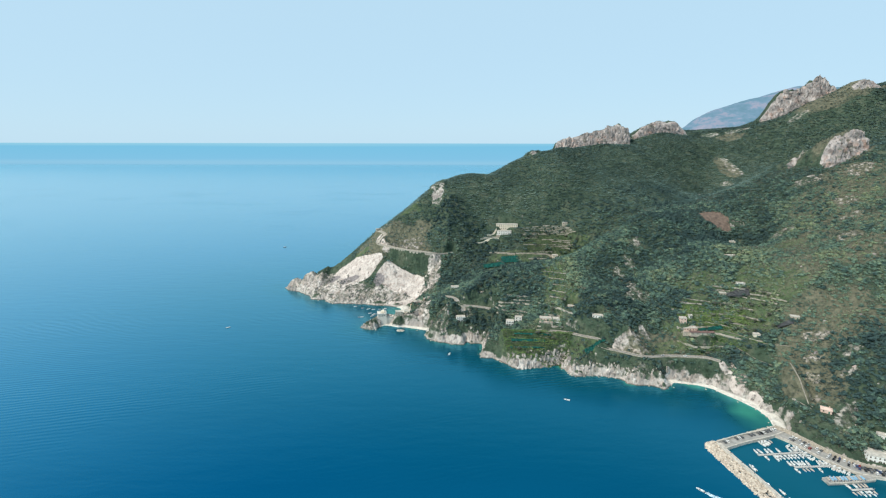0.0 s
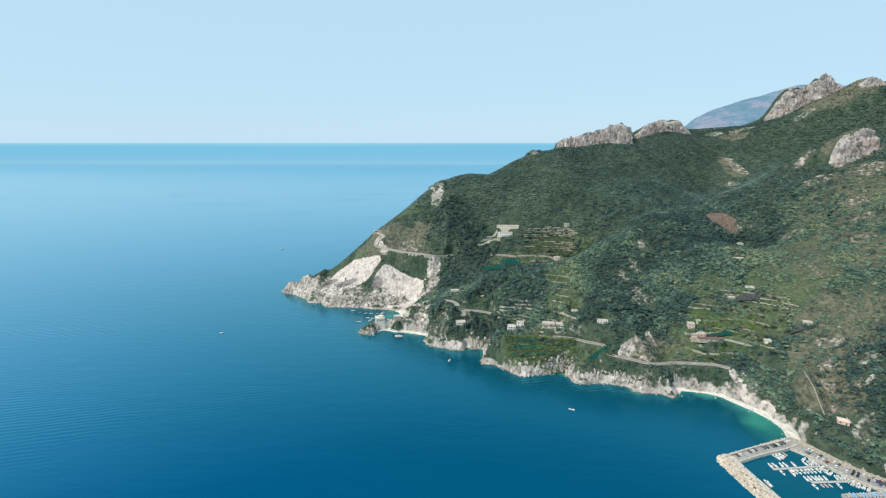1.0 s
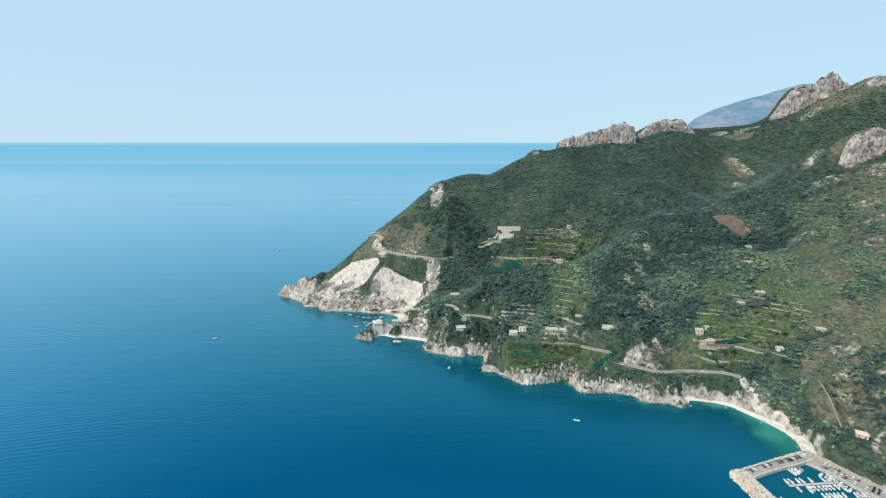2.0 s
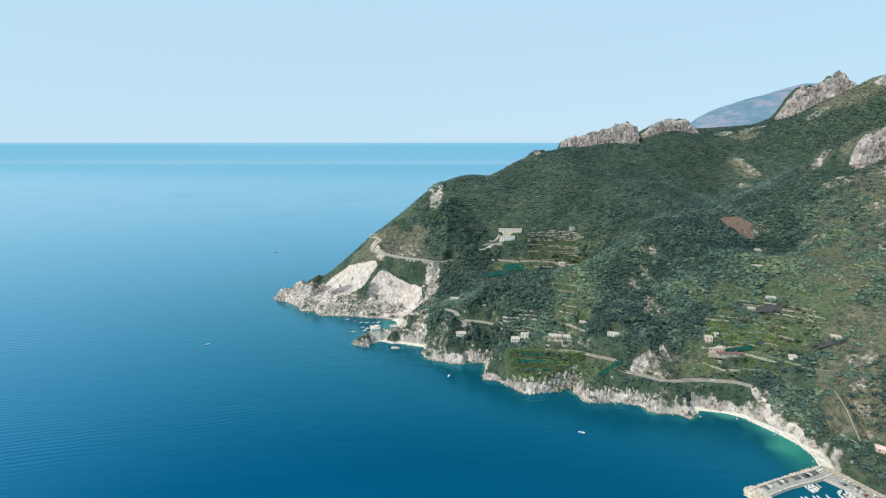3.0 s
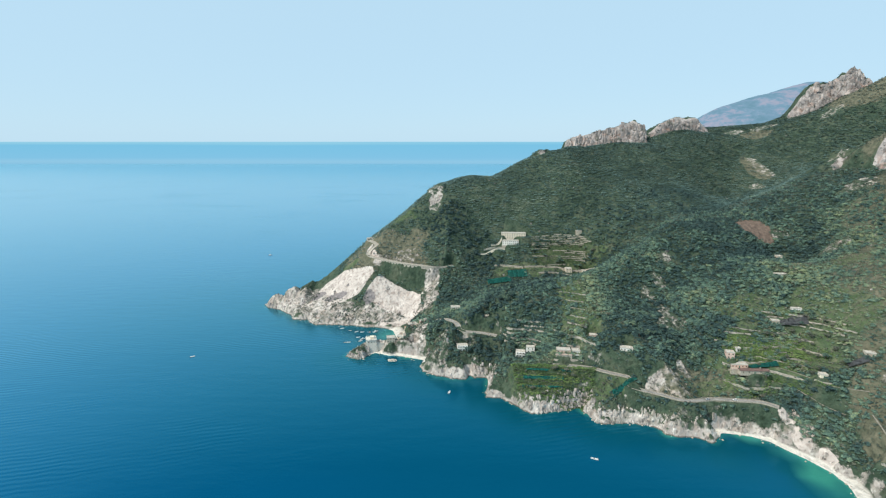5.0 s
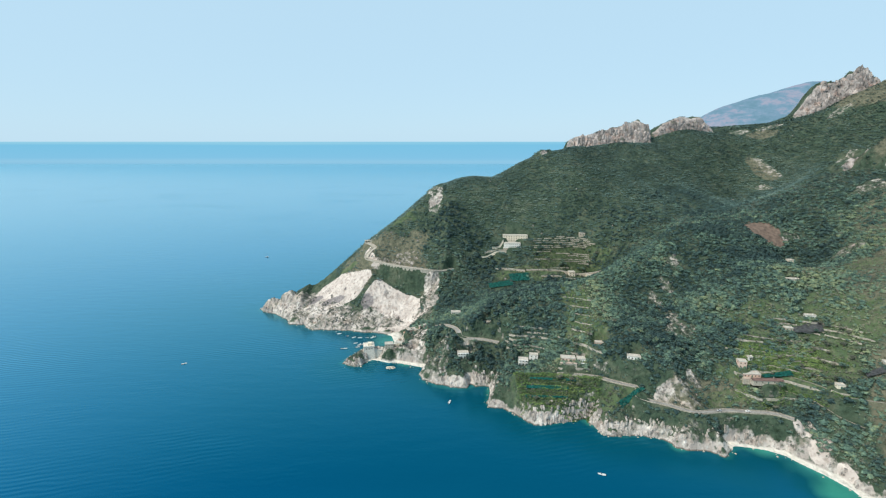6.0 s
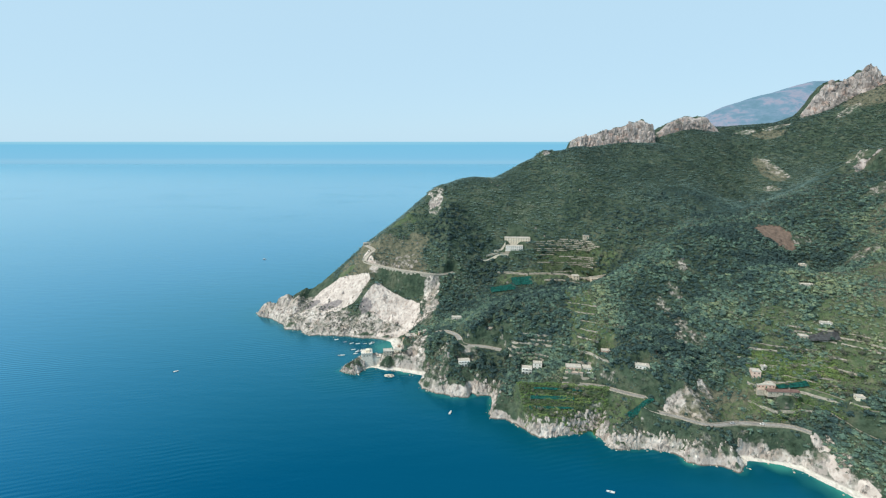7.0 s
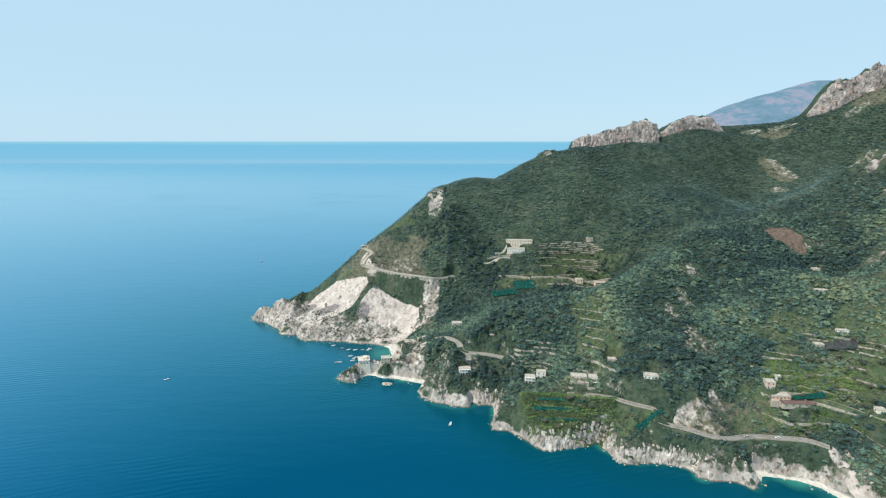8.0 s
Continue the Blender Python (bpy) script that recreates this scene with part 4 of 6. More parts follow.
def build_breakwater():
    mole = thing("breakwater", Matrix(), "stone and concrete harbour breakwater with a pale walkway", "breakwater")
    walk_line = smooth_line([(x + 5.0, y, 2.4) for x, y in MOLE_AXIS], 4)
    part("walkway", ribbon(walk_line, [(-2.6, 0), (2.4, 0), (2.4, -5), (-2.6, -5)]), CONCRETE, mole)
    part("wave_wall", ribbon(smooth_line([(x + 2.3, y, 2.4) for x, y in MOLE_AXIS], 4), [(-0.9, -4), (-0.9, 2.4), (-0.1, 2.6), (0.7, 2.6), (0.7, -4)]), CONCRETE, mole)
    part("quay_edge", ribbon(walk_line, [(2.0, 0.02), (2.0, 0.28), (2.6, 0.28), (2.6, -0.6)]), STONE_WALL, mole, "weathered stone coping")
    part("mole_head", head_block((234.5, 360), 5.0), CONCRETE, mole)
    for i in range(1, 13):
        bm = bmesh.new()
        t = walk_line[min(len(walk_line) - 1, i * 3)]
        rod(bm, (t[0] + 1.6, t[1], 2.3), (t[0] + 1.6, t[1], 2.9), 0.28, 8, 0.34)
        part("bollard", bm, RUBBER, mole)
    pier = thing("pier", Matrix(), "long pier with two pale parapets joining the breakwater to shore", "pier")
    line = smooth_line([(x, y, 2.2) for x, y in PIER_AXIS], 4)
    part("deck", ribbon(line, [(-4.2, 0), (4.2, 0), (4.2, -4.5), (-4.2, -4.5)]), PAVING, pier)
    part("sea_wall", ribbon(line, [(-4.6, -4.5), (-4.6, 1.5), (-3.6, 1.5), (-3.6, -4.5)]), CONCRETE, pier)
    part("quay_wall", ribbon(line, [(3.6, -4.5), (3.6, 0.45), (4.6, 0.45), (4.6, -4.5)]), CONCRETE, pier)


def head_block(at, r):
    bm = bmesh.new()
    prism(bm, [(at[0] + r * math.cos(a), at[1] + r * math.sin(a)) for a in np.linspace(0, 2 * math.pi, 17)[:-1]], -2.5, 2.38)
    return bm


build_breakwater()


def mole_slope(rng):
    line = np.array(MOLE_AXIS, float)
    i = rng.randint(0, len(line) - 1)
    p = line[i] + (line[i + 1] - line[i]) * rng.rand()
    out = rng.rand() ** 0.85 * 10.5
    return (p[0] + 2.6 - out + rng.uniform(-0.6, 0.6), p[1] + rng.uniform(-1, 1), 3.4 - out * 0.38)


def mole_head_slope(rng):
    a, r = rng.uniform(0.35 * math.pi, 1.25 * math.pi), 4.5 + rng.rand() * 4.5
    return (233.6 + r * math.cos(a), 360.8 + 0.75 * r * math.sin(a), 2.8 - (r - 4.5) * 0.6)


def pier_slope(rng):
    t = rng.rand()
    p = np.array(PIER_AXIS[0]) + (np.array(PIER_AXIS[-1]) - np.array(PIER_AXIS[0])) * t
    out = 5.0 + rng.rand() * 3.6
    return (p[0] - 0.31 * out, p[1] + 0.95 * out, 1.6 - (out - 5) * 0.5)


boulders(1700, mole_slope, 21, 0.6, 1.5, "breakwater_boulders", "pale quarry boulders heaped along the breakwater")
boulders(240, mole_head_slope, 22, 0.8, 1.8, "breakwater_head_boulders", "pale boulders round the end of the breakwater")
boulders(260, pier_slope, 23, 0.6, 1.2, "pier_boulders", "pale boulders along the pier's sea side")


def shore_stones(rng):
    k = rng.randint(11, len(SHORE) - 14)
    p = SHORE[k] + (SHORE[k + 1] - SHORE[k]) * rng.rand() + rng.normal(0, 1.8, 2)
    return (p[0], p[1], rng.uniform(-0.6, 0.3))


boulders(300, shore_stones, 24, 0.3, 1.3, "shore_boulders", "fallen pale rocks along the foot of the cliffs")


def build_quay():
    bm = bmesh.new()
    prism(bm, QUAY, -3.0, 2.1)
    quay = tagged(new("quay", mesh_of("quay", bm, PAVING)), "pale paved harbour quay used as car park", "quay", kind="structure")
    edge = ribbon(smooth_line([(x, y, 2.12) for x, y in QUAY[:6]], 4), [(-0.2, -2.5), (-0.2, 0.25), (0.7, 0.25), (0.7, -2.5)])
    part("quay_edge", edge, CONCRETE, quay)
    wall = ribbon(smooth_line([(x, y, 2.1) for x, y in QUAY[7:]], 4), [(-0.3, -1), (-0.3, 3.4), (0.5, 3.4), (0.5, -1)])
    part("retaining_wall", wall, BARE_STONE, quay)


build_quay()


def build_jetty():
    jetty = thing("jetty", Matrix(), "broad concrete jetty reaching into the harbour", "jetty")
    line = smooth_line([(334, 322.5, 1.9), (316, 319.5, 1.9), (294, 318, 1.9)], 4)
    part("deck", ribbon(line, [(-3.2, 0), (3.2, 0), (3.2, -4), (-3.2, -4)]), PAVING, jetty)
    for s in (-1, 1):
        part("kerb", ribbon(line, [(s * 2.7, -1), (s * 2.7, 0.22), (s * 3.3, 0.22), (s * 3.3, -1)]), CONCRETE, jetty)


build_jetty()


def build_pontoon(a, b):
    a, b = np.array(a, float), np.array(b, float)
    length = float(np.linalg.norm(b - a))
    m = Matrix.Translation((a[0], a[1], 0)) @ Matrix.Rotation(math.atan2(b[1] - a[1], b[0] - a[0]), 4, "Z")
    pontoon = thing("pontoon", m, "floating plank pontoon with boats moored along it", "pontoon", "harbour pontoons")
    n = int(length // 6)
    plank = bmesh.new()
    slab(plank, 0.05, 5.9, -1.0, 1.0, 0.35, 0.55)
    mesh = mesh_of("deck_section", plank, PONTOON_PLANKS)
    float_bm = bmesh.new()
    slab(float_bm, 0.6, 5.2, -0.85, 0.85, -0.3, 0.35)
    floats = mesh_of("float", float_bm, CONCRETE)
    pile_bm = bmesh.new()
    rod(pile_bm, (0, 1.15, -2), (0, 1.15, 2.0), 0.16, 8)
    pile = mesh_of("mooring_pile", pile_bm, METAL)
    for i in range(n):
        at = Matrix.Translation((i * 6.0, 0, 0))
        shared("deck_section", mesh, pontoon, at)
        shared("float", floats, pontoon, at)
        if i % 2 == 0:
            shared("mooring_pile", pile, pontoon, at)
    return m, length


PONTOONS = [build_pontoon((304, 354), (261, 350)), build_pontoon((318, 337), (279, 335)), build_pontoon((325, 311), (302, 309))]


# ---- boats ----
def loft(bm, rows):
    """A hull from cross rows of points, joined end to end."""
    rings = [[bm.verts.new(p) for p in row] for row in rows]
    for r0, r1 in zip(rings, rings[1:]):
        for i in range(len(r0) - 1):
            bm.faces.new((r0[i], r1[i], r1[i + 1], r0[i + 1]))
    bm.faces.new(rings[0][::-1])
    bmesh.ops.remove_doubles(bm, verts=bm.verts, dist=0.004)
    bmesh.ops.recalc_face_normals(bm, faces=bm.faces)


def hull_rows(length, beam, free, z=-0.25):
    rows = []
    for t in np.linspace(0, 1, 9):
        w = beam / 2 * (0.86 + 0.14 * min(1, t * 4)) * max(0.0, 1 - max(0, (t - 0.42) / 0.58) ** 2.2)
        up = free * (0.85 + 0.35 * t * t)
        x = (t - 0.5) * length
        keel = z + 0.45 * max(0, t - 0.75)
        rows.append([(x, -w, up), (x, -w * 0.92, up * 0.45), (x, -w * 0.55, keel + 0.12), (x, 0, keel), (x, w * 0.55, keel + 0.12), (x, w * 0.92, up * 0.45), (x, w, up)])
    return rows


def deck_part(bm, length, beam, free, low):
    """Inside of the hull: foredeck, cockpit floor and coaming."""
    rows = hull_rows(length, beam, free)
    left = [(r[0][0], r[0][1] * 0.97, r[0][2]) for r in rows]
    right = [(r[-1][0], r[-1][1] * 0.97, r[-1][2]) for r in rows]
    verts_l, verts_r = [bm.verts.new(p) for p in left], [bm.verts.new(p) for p in right]
    floor_l = [bm.verts.new((p[0], p[1] * 0.78, low)) for p in left[:6]]
    floor_r = [bm.verts.new((p[0], p[1] * 0.78, low)) for p in right[:6]]
    for i in range(5):
        bm.faces.new((floor_l[i], floor_l[i + 1], floor_r[i + 1], floor_r[i]))
        bm.faces.new((verts_l[i], verts_l[i + 1], floor_l[i + 1], floor_l[i]))
        bm.faces.new((verts_r[i + 1], verts_r[i], floor_r[i], floor_r[i + 1]))
    bm.faces.new((verts_l[5], verts_r[5], floor_r[5], floor_l[5]))
    for i in range(5, 8):
        bm.faces.new((verts_l[i], verts_l[i + 1], verts_r[i + 1], verts_r[i]))
    bmesh.ops.remove_doubles(bm, verts=bm.verts, dist=0.004)
    bmesh.ops.recalc_face_normals(bm, faces=bm.faces)


def make_boat(name, label, length, beam, free, hull_paint, cabin=False, canvas=False, mast=0.0, dinghy=False, group="boats in the harbour"):
    """A small boat, its bow along x, its waterline at z = 0."""
    boat = thing(name, pose(0, 0, -400), label, "boat", group)
    bm = bmesh.new()
    loft(bm, hull_rows(length, beam, free))
    part("hull", bm, hull_paint, boat)
    bm = bmesh.new()
    deck_part(bm, length, beam, free, 0.12)
    part("deck", bm, GELCOAT if not dinghy else TEAK, boat)
    for x0 in (-0.34, -0.08):
        bm = bmesh.new()
        slab(bm, x0 * length, (x0 + 0.07) * length, -0.35 * beam, 0.35 * beam, 0.12, free * 0.75)
        part("seat", bm, TEAK if dinghy else GELCOAT, boat)
    if cabin:
        bm = bmesh.new()
        vs = slab(bm, -0.08 * length, 0.2 * length, -0.3 * beam, 0.3 * beam, free * 0.9, free + 1.25)
        for v in vs:
            if v.co.z > free + 1:
                v.co.x = v.co.x * 0.7 - 0.02 * length
                v.co.y *= 0.85
        part("cabin", bm, GELCOAT, boat, bevel=0.08)
        bm = bmesh.new()
        vs = slab(bm, 0.03 * length, 0.165 * length, -0.31 * beam, 0.31 * beam, free + 0.55, free + 0.95)
        part("cabin_windows", bm, GLASS, boat)
    elif not dinghy and not canvas:
        bm = bmesh.new()
        for s in (-1, 1):
            slab(bm, -0.03, 0.03, 0, s * 0.33 * beam, 0, 0.55, Matrix.Translation((0.08 * length, 0, free)) @ Matrix.Rotation(radians(-35), 4, "Y"))
        part("windscreen", bm, GLASS, boat)
    if canvas:
        bm = bmesh.new()
        rows = []
        for t in np.linspace(-0.42, 0.3, 6):
            w = beam * 0.46 * (1 - max(0, t) * 1.1)
            rows.append([(t * length, -w, free), (t * length, -w * 0.55, free + 0.42), (t * length, 0, free + 0.6), (t * length, w * 0.55, free + 0.42), (t * length, w, free)])
        loft(bm, rows)
        bm.faces.new([v for v in bm.verts if abs(v.co.x - 0.3 * length) < 1e-4])
        part("canvas_cover", bm, BLUE_CANVAS, boat, "blue canvas cover")
    if mast:
        bm = bmesh.new()
        rod(bm, (0.05 * length, 0, free), (0.05 * length, 0, mast), 0.07, 6, 0.05)
        rod(bm, (0.05 * length, 0, free + 1.1), (-0.36 * length, 0, free + 1.0), 0.09, 6)
        part("mast_and_boom", bm, METAL, boat)
    if not mast:
        bm = bmesh.new()
        slab(bm, -0.5 * length - 0.3, -0.5 * length + 0.02, -0.2, 0.2, free * 0.5, free + 0.3)
        slab(bm, -0.5 * length - 0.22, -0.5 * length - 0.02, -0.08, 0.08, -0.35, free * 0.5)
        part("outboard_engine", bm, RUBBER, boat, bevel=0.04)
    return boat


BOATS = [
    make_boat("motorboat", "small white open motorboat with low windscreen moored", 6.0, 2.2, 0.65, GELCOAT),
    make_boat("cabin_boat", "white cabin cruiser with dark windows moored", 8.0, 2.8, 0.95, GELCOAT, cabin=True),
    make_boat("covered_boat", "white boat under a blue canvas cover", 5.6, 2.1, 0.6, GELCOAT, canvas=True),
    make_boat("rowing_boat", "blue wooden rowing boat with plank seats", 4.8, 1.8, 0.5, BLUE_HULL, dinghy=True),
    make_boat("sailing_boat", "white sailing boat with bare mast moored", 8.5, 2.7, 0.85, GELCOAT, cabin=True, mast=11.0),
]


def moor(kind, x, y, turn, z=0.0, group=""):
    boat = copy_thing(BOATS[kind], pose(x, y, z, 0, 0, turn))
    if group:
        tagged(boat, group=group)
    return boat


def moor_all():
    rng = random.Random(4)
    kinds = [[0, 1, 0, 4, 0, 0], [0, 0, 3, 0, 0], [0, 3, 3]]
    for (m, length), choice in zip(PONTOONS, kinds):
        turn = math.degrees(math.atan2(m[1][0], m[0][0]))
        for side in (-1, 1):
            at = 2.0
            while at < length - 1.5:
                kind = rng.choice(choice)
                size = (6.0, 8.0, 5.6, 4.8, 8.5)[kind]
                p = m @ Vector((at, side * (1.5 + size / 2), 0))
                if rng.random() < (0.85 if side > 0 else 0.75):
                    moor(kind, p.x, p.y, turn + side * 90 + rng.uniform(-13, 13))
                at += (2.6, 3.3, 2.5, 2.2, 3.3)[kind] + rng.uniform(0.1, 1.3)
    # stern to the quay
    for (x0, y0), (x1, y1), n in (((299, 366), (309, 346), 7), ((310, 345), (324, 328.5), 7), ((276, 366.5), (290, 371.5), 4)):
        for i in range(n):
            t = (i + 0.5) / n
            turn = math.degrees(math.atan2(y1 - y0, x1 - x0)) - 90
            moor(rng.choice((0, 0, 3, 1)), x0 + (x1 - x0) * t - 2.6 + rng.uniform(-0.4, 0.4), y0 + (y1 - y0) * t - 1.8, turn + 180 + rng.uniform(-8, 8))
    # laid up ashore on the jetty, under covers
    for i in range(11):
        moor(2 if i % 3 else 3, 297 + i * 2.75, 319.3 + 0.1 * i, 84 + rng.uniform(-8, 8), 2.15, "boats laid up on the jetty")
    # alongside the breakwater
    moor(1, 247.6, 334, 98)
    moor(0, 253.0, 307, 97)
    moor(1, 254.2, 297, 98)


moor_all()


# ---- buildings ----
def window_mesh(w, h):
    frame_bm, pane_bm = bmesh.new(), bmesh.new()
    t = 0.12
    for x0, x1, z0, z1 in ((-w / 2, w / 2, 0, t), (-w / 2, w / 2, h - t, h), (-w / 2, -w / 2 + t, t, h - t), (w / 2 - t, w / 2, t, h - t), (-0.05, 0.05, t, h - t)):
        slab(frame_bm, x0, x1, -0.10, 0.06, z0, z1)
    slab(pane_bm, -w / 2 + t, w / 2 - t, -0.02, 0.02, t, h - t)
    return mesh_of("window", frame_bm, FRAME_WOOD), mesh_of("pane", pane_bm, GLASS)


WINDOW, PANE = window_mesh(1.1, 1.4)
DOOR_BM = bmesh.new()
slab(DOOR_BM, -0.55, 0.55, -0.1, 0.06, 0, 2.1)
slab(DOOR_BM, -0.40, 0.40, -0.14, -0.08, 0.15, 1.0)
slab(DOOR_BM, -0.40, 0.40, -0.14, -0.08, 1.1, 1.95)
DOOR = mesh_of("door", DOOR_BM, SHUTTER_GREEN)


def openings(parent, w, d, storeys, every=2.8, high=3.0):
    """Windows and a door on the sides of a block whose middle is at the origin."""
    for side in range(4):
        run, off = (w, d) if side % 2 == 0 else (d, w)
        n = max(1, int((run - 0.8) // every))
        for s in range(storeys):
            for i in range(n):
                at = (i + 0.5) / n * run - run / 2
                m = Matrix.Rotation(side * math.pi / 2, 4, "Z") @ Matrix.Translation((at, -off / 2, s * high + 0.95))
                if side == 0 and s == 0 and i == n // 2:
                    shared("door", DOOR, parent, m @ Matrix.Translation((0, 0, -0.93)))
                    continue
                window = shared("window", WINDOW, parent, m)
                shared("pane", PANE, window, Matrix())


def flat_roof(w, d, z, lip=0.45):
    bm = bmesh.new()
    slab(bm, -w / 2 - 0.15, w / 2 + 0.15, -d / 2 - 0.15, d / 2 + 0.15, z, z + 0.22)
    for x0, x1, y0, y1 in ((-w / 2 - 0.15, w / 2 + 0.15, -d / 2 - 0.15, -d / 2 + 0.15), (-w / 2 - 0.15, w / 2 + 0.15, d / 2 - 0.15, d / 2 + 0.15), (-w / 2 - 0.15, -w / 2 + 0.15, -d / 2 + 0.15, d / 2 - 0.15), (w / 2 - 0.15, w / 2 + 0.15, -d / 2 + 0.15, d / 2 - 0.15)):
        slab(bm, x0, x1, y0, y1, z + 0.22, z + 0.22 + lip)
    return bm


def pitched_roof(w, d, z, rise, hip=0.0):
    """Two slopes and gables, or a hip roof; the ridge runs along the longer side x."""
    bm = bmesh.new()
    e = 0.4
    base = [bm.verts.new((sx * (w / 2 + e), sy * (d / 2 + e), z)) for sx, sy in ((-1, -1), (1, -1), (1, 1), (-1, 1))]
    low = [bm.verts.new((v.co.x, v.co.y, z + 0.18)) for v in base]
    ridge = [bm.verts.new((sx * (w / 2 + e - hip), 0, z + 0.18 + rise)) for sx in (-1, 1)]
    for i in range(4):
        bm.faces.new((base[i], base[(i + 1) % 4], low[(i + 1) % 4], low[i]))
    bm.faces.new(base[::-1])
    bm.faces.new((low[0], low[1], ridge[1], ridge[0]))
    bm.faces.new((low[2], low[3], ridge[0], ridge[1]))
    bm.faces.new((low[1], low[2], ridge[1]))
    bm.faces.new((low[3], low[0], ridge[0]))
    bmesh.ops.recalc_face_normals(bm, faces=bm.faces)
    return bm


def house(name, x, y, w, d, storeys, turn, walls, label, roof="flat", roof_material=None, z=None, terrace=0.0, loggia=False, category="house", every=2.8, sunk=4.0):
    """A house whose front looks along its -y; it stands dug into the slope."""
    z = ground_at(x, y) if z is None else z
    CLEARED.append((x, y, max(w, d) * 0.55))
    CLEARED.append((x, y - d * 0.8, max(w, d) * 0.4))
    home = thing(name, pose(x, y, z, 0, 0, turn), label, category)
    high = 3.0 * storeys
    bm = bmesh.new()
    slab(bm, -w / 2, w / 2, -d / 2, d / 2, -sunk, high)
    part("wall", bm, walls, home, bevel=0.05)
    if roof == "flat":
        part("roof", flat_roof(w, d, high), roof_material or FLAT_ROOF, home)
    else:
        part("roof", pitched_roof(w, d, high, min(w, d) * 0.24, d * 0.5 if roof == "hip" else 0.0), roof_material or TERRACOTTA, home)
    openings(home, w, d, storeys, every)
    if terrace:
        bm = bmesh.new()
        slab(bm, -w / 2 - 1, w / 2 + 1, -d / 2 - terrace, -d / 2 - 0.02, -sunk - 1.5, 0.12)
        part("terrace", bm, BARE_STONE, home)
        bm = bmesh.new()
        slab(bm, -w / 2 - 1, w / 2 + 1, -d / 2 - terrace - 0.2, -d / 2 - terrace + 0.05, -0.3, 0.9)
        part("terrace_wall", bm, walls, home)
    if loggia:
        bm = bmesh.new()
        for s in range(storeys):
            slab(bm, -w / 2, w / 2, -d / 2 - 1.8, -d / 2, s * 3.0 + 2.75, s * 3.0 + 3.0)
            slab(bm, -w / 2, w / 2, -d / 2 - 1.8, -d / 2 - 1.7, s * 3.0 + 3.0, s * 3.0 + 3.0 + (0.8 if s < storeys - 1 else 0.3))
        part("balcony", bm, walls, home)
        n = max(3, int(w // 3) + 1)
        for i in range(n):
            bm = bmesh.new()
            px = -w / 2 + 0.2 + (w - 0.4) * i / (n - 1)
            slab(bm, px - 0.18, px + 0.18, -d / 2 - 1.78, -d / 2 - 1.45, -sunk, 3.0 * storeys - 0.25)
            part("column", bm, walls, home)
    bm = bmesh.new()
    slab(bm, w * 0.22, w * 0.22 + 0.6, d * 0.1, d * 0.1 + 0.6, high, high + (1.1 if roof == "flat" else 1.0 + min(w, d) * 0.24))
    part("chimney", bm, walls, home)
    return home


house("villa", 17, 594, 12, 5.5, 2, 6, WHITE_PLASTER, "white two-storey villa with columned loggias above the cove", loggia=True, sunk=7)
house("villa", 80, 570, 10, 5.5, 2, -8, WHITE_PLASTER, "white flat-roofed villa with loggia among trees", loggia=True)
house("annexe", 91, 572, 9, 5.5, 2, -8, WHITE_PLASTER, "white flat-roofed annexe beside the villa")
house("farmhouse", 121, 549, 14, 7, 1, -6, PINK_PLASTER, "low pink house with stone terrace", terrace=4)
house("cottage", 134, 549, 8, 7, 1, -6, WHITE_PLASTER, "low white house with a bright flat roof", terrace=3)
house("cottage", 179, 531, 12, 6, 1, -14, WHITE_PLASTER, "small white flat-roofed house in the wood")
house("stone_house", 154, 558, 8, 5, 1, -10, PINK_PLASTER, "weathered pink house by a rocky outcrop", terrace=4)
house("hotel_wing", 106, 830, 38, 8, 3, -3, CREAM_PLASTER, "long cream hotel building with many windows high on the slope", z=104.0, every=3.4, sunk=6)
house("hotel_block", 100, 818, 25, 7, 2, -4, WHITE_PLASTER, "white hotel block with a pale terrace", z=97.2, terrace=4, sunk=5)
house("ruined_house", 207, 822, 9, 5, 1, -10, BARE_STONE, "roofless stone ruin at the top of the terraces", sunk=3)
house("farmhouse", 181, 772, 9, 8, 2, 0, CREAM_PLASTER, "cream farmhouse below terraced slope")
house("farmhouse", 209, 772, 14, 9, 2, 4, CREAM_PLASTER, "ochre two-storey farmhouse with tall windows", loggia=True)
house("hut", 47, 619, 5, 5, 1, 0, WHITE_PLASTER, "tiny white hut among trees")
house("road_house", 11, 684, 12, 6, 1, 0, WHITE_PLASTER, "pale flat-roofed roadside house above the cove")
house("farmhouse", 278, 509, 15, 7, 1, -5, PINK_PLASTER, "orange-pink farmhouse with flat roof above the road", terrace=3)
house("barn", 287, 499, 26, 5, 1, -3, BARE_STONE, "long low barn with dark rusty sheet roof", roof="gable", roof_material=RUST_SHEET, category="barn", every=5.0, sunk=2)
house("ruined_house", 272, 514, 7, 6, 2, -10, PINK_PLASTER, "pinkish old house at the edge of the terraces")
house("stone_house", 330, 541, 7, 5, 1, -10, BARE_STONE, "small pale stone farm building on the terraces")
house("stone_house", 353, 546, 9, 4, 1, -12, WHITE_PLASTER, "low white building above a dark shade net")
house("cottage", 377, 484, 8, 5, 1, -22, BARE_STONE, "pale weathered stone house among dark nets on the slope")
house("cottage", 336, 480, 6, 5, 1, -12, CREAM_PLASTER, "small cream house among terraces")
house("shed", 285, 523, 4, 3, 1, -6, WHITE_PLASTER, "tiny white shed above the terraced field")
house("pink_house", 336, 377, 8, 6, 1, -35, PINK_PLASTER, "low house with salmon-pink roof among trees", roof="hip", roof_material=PINK_PLASTER)
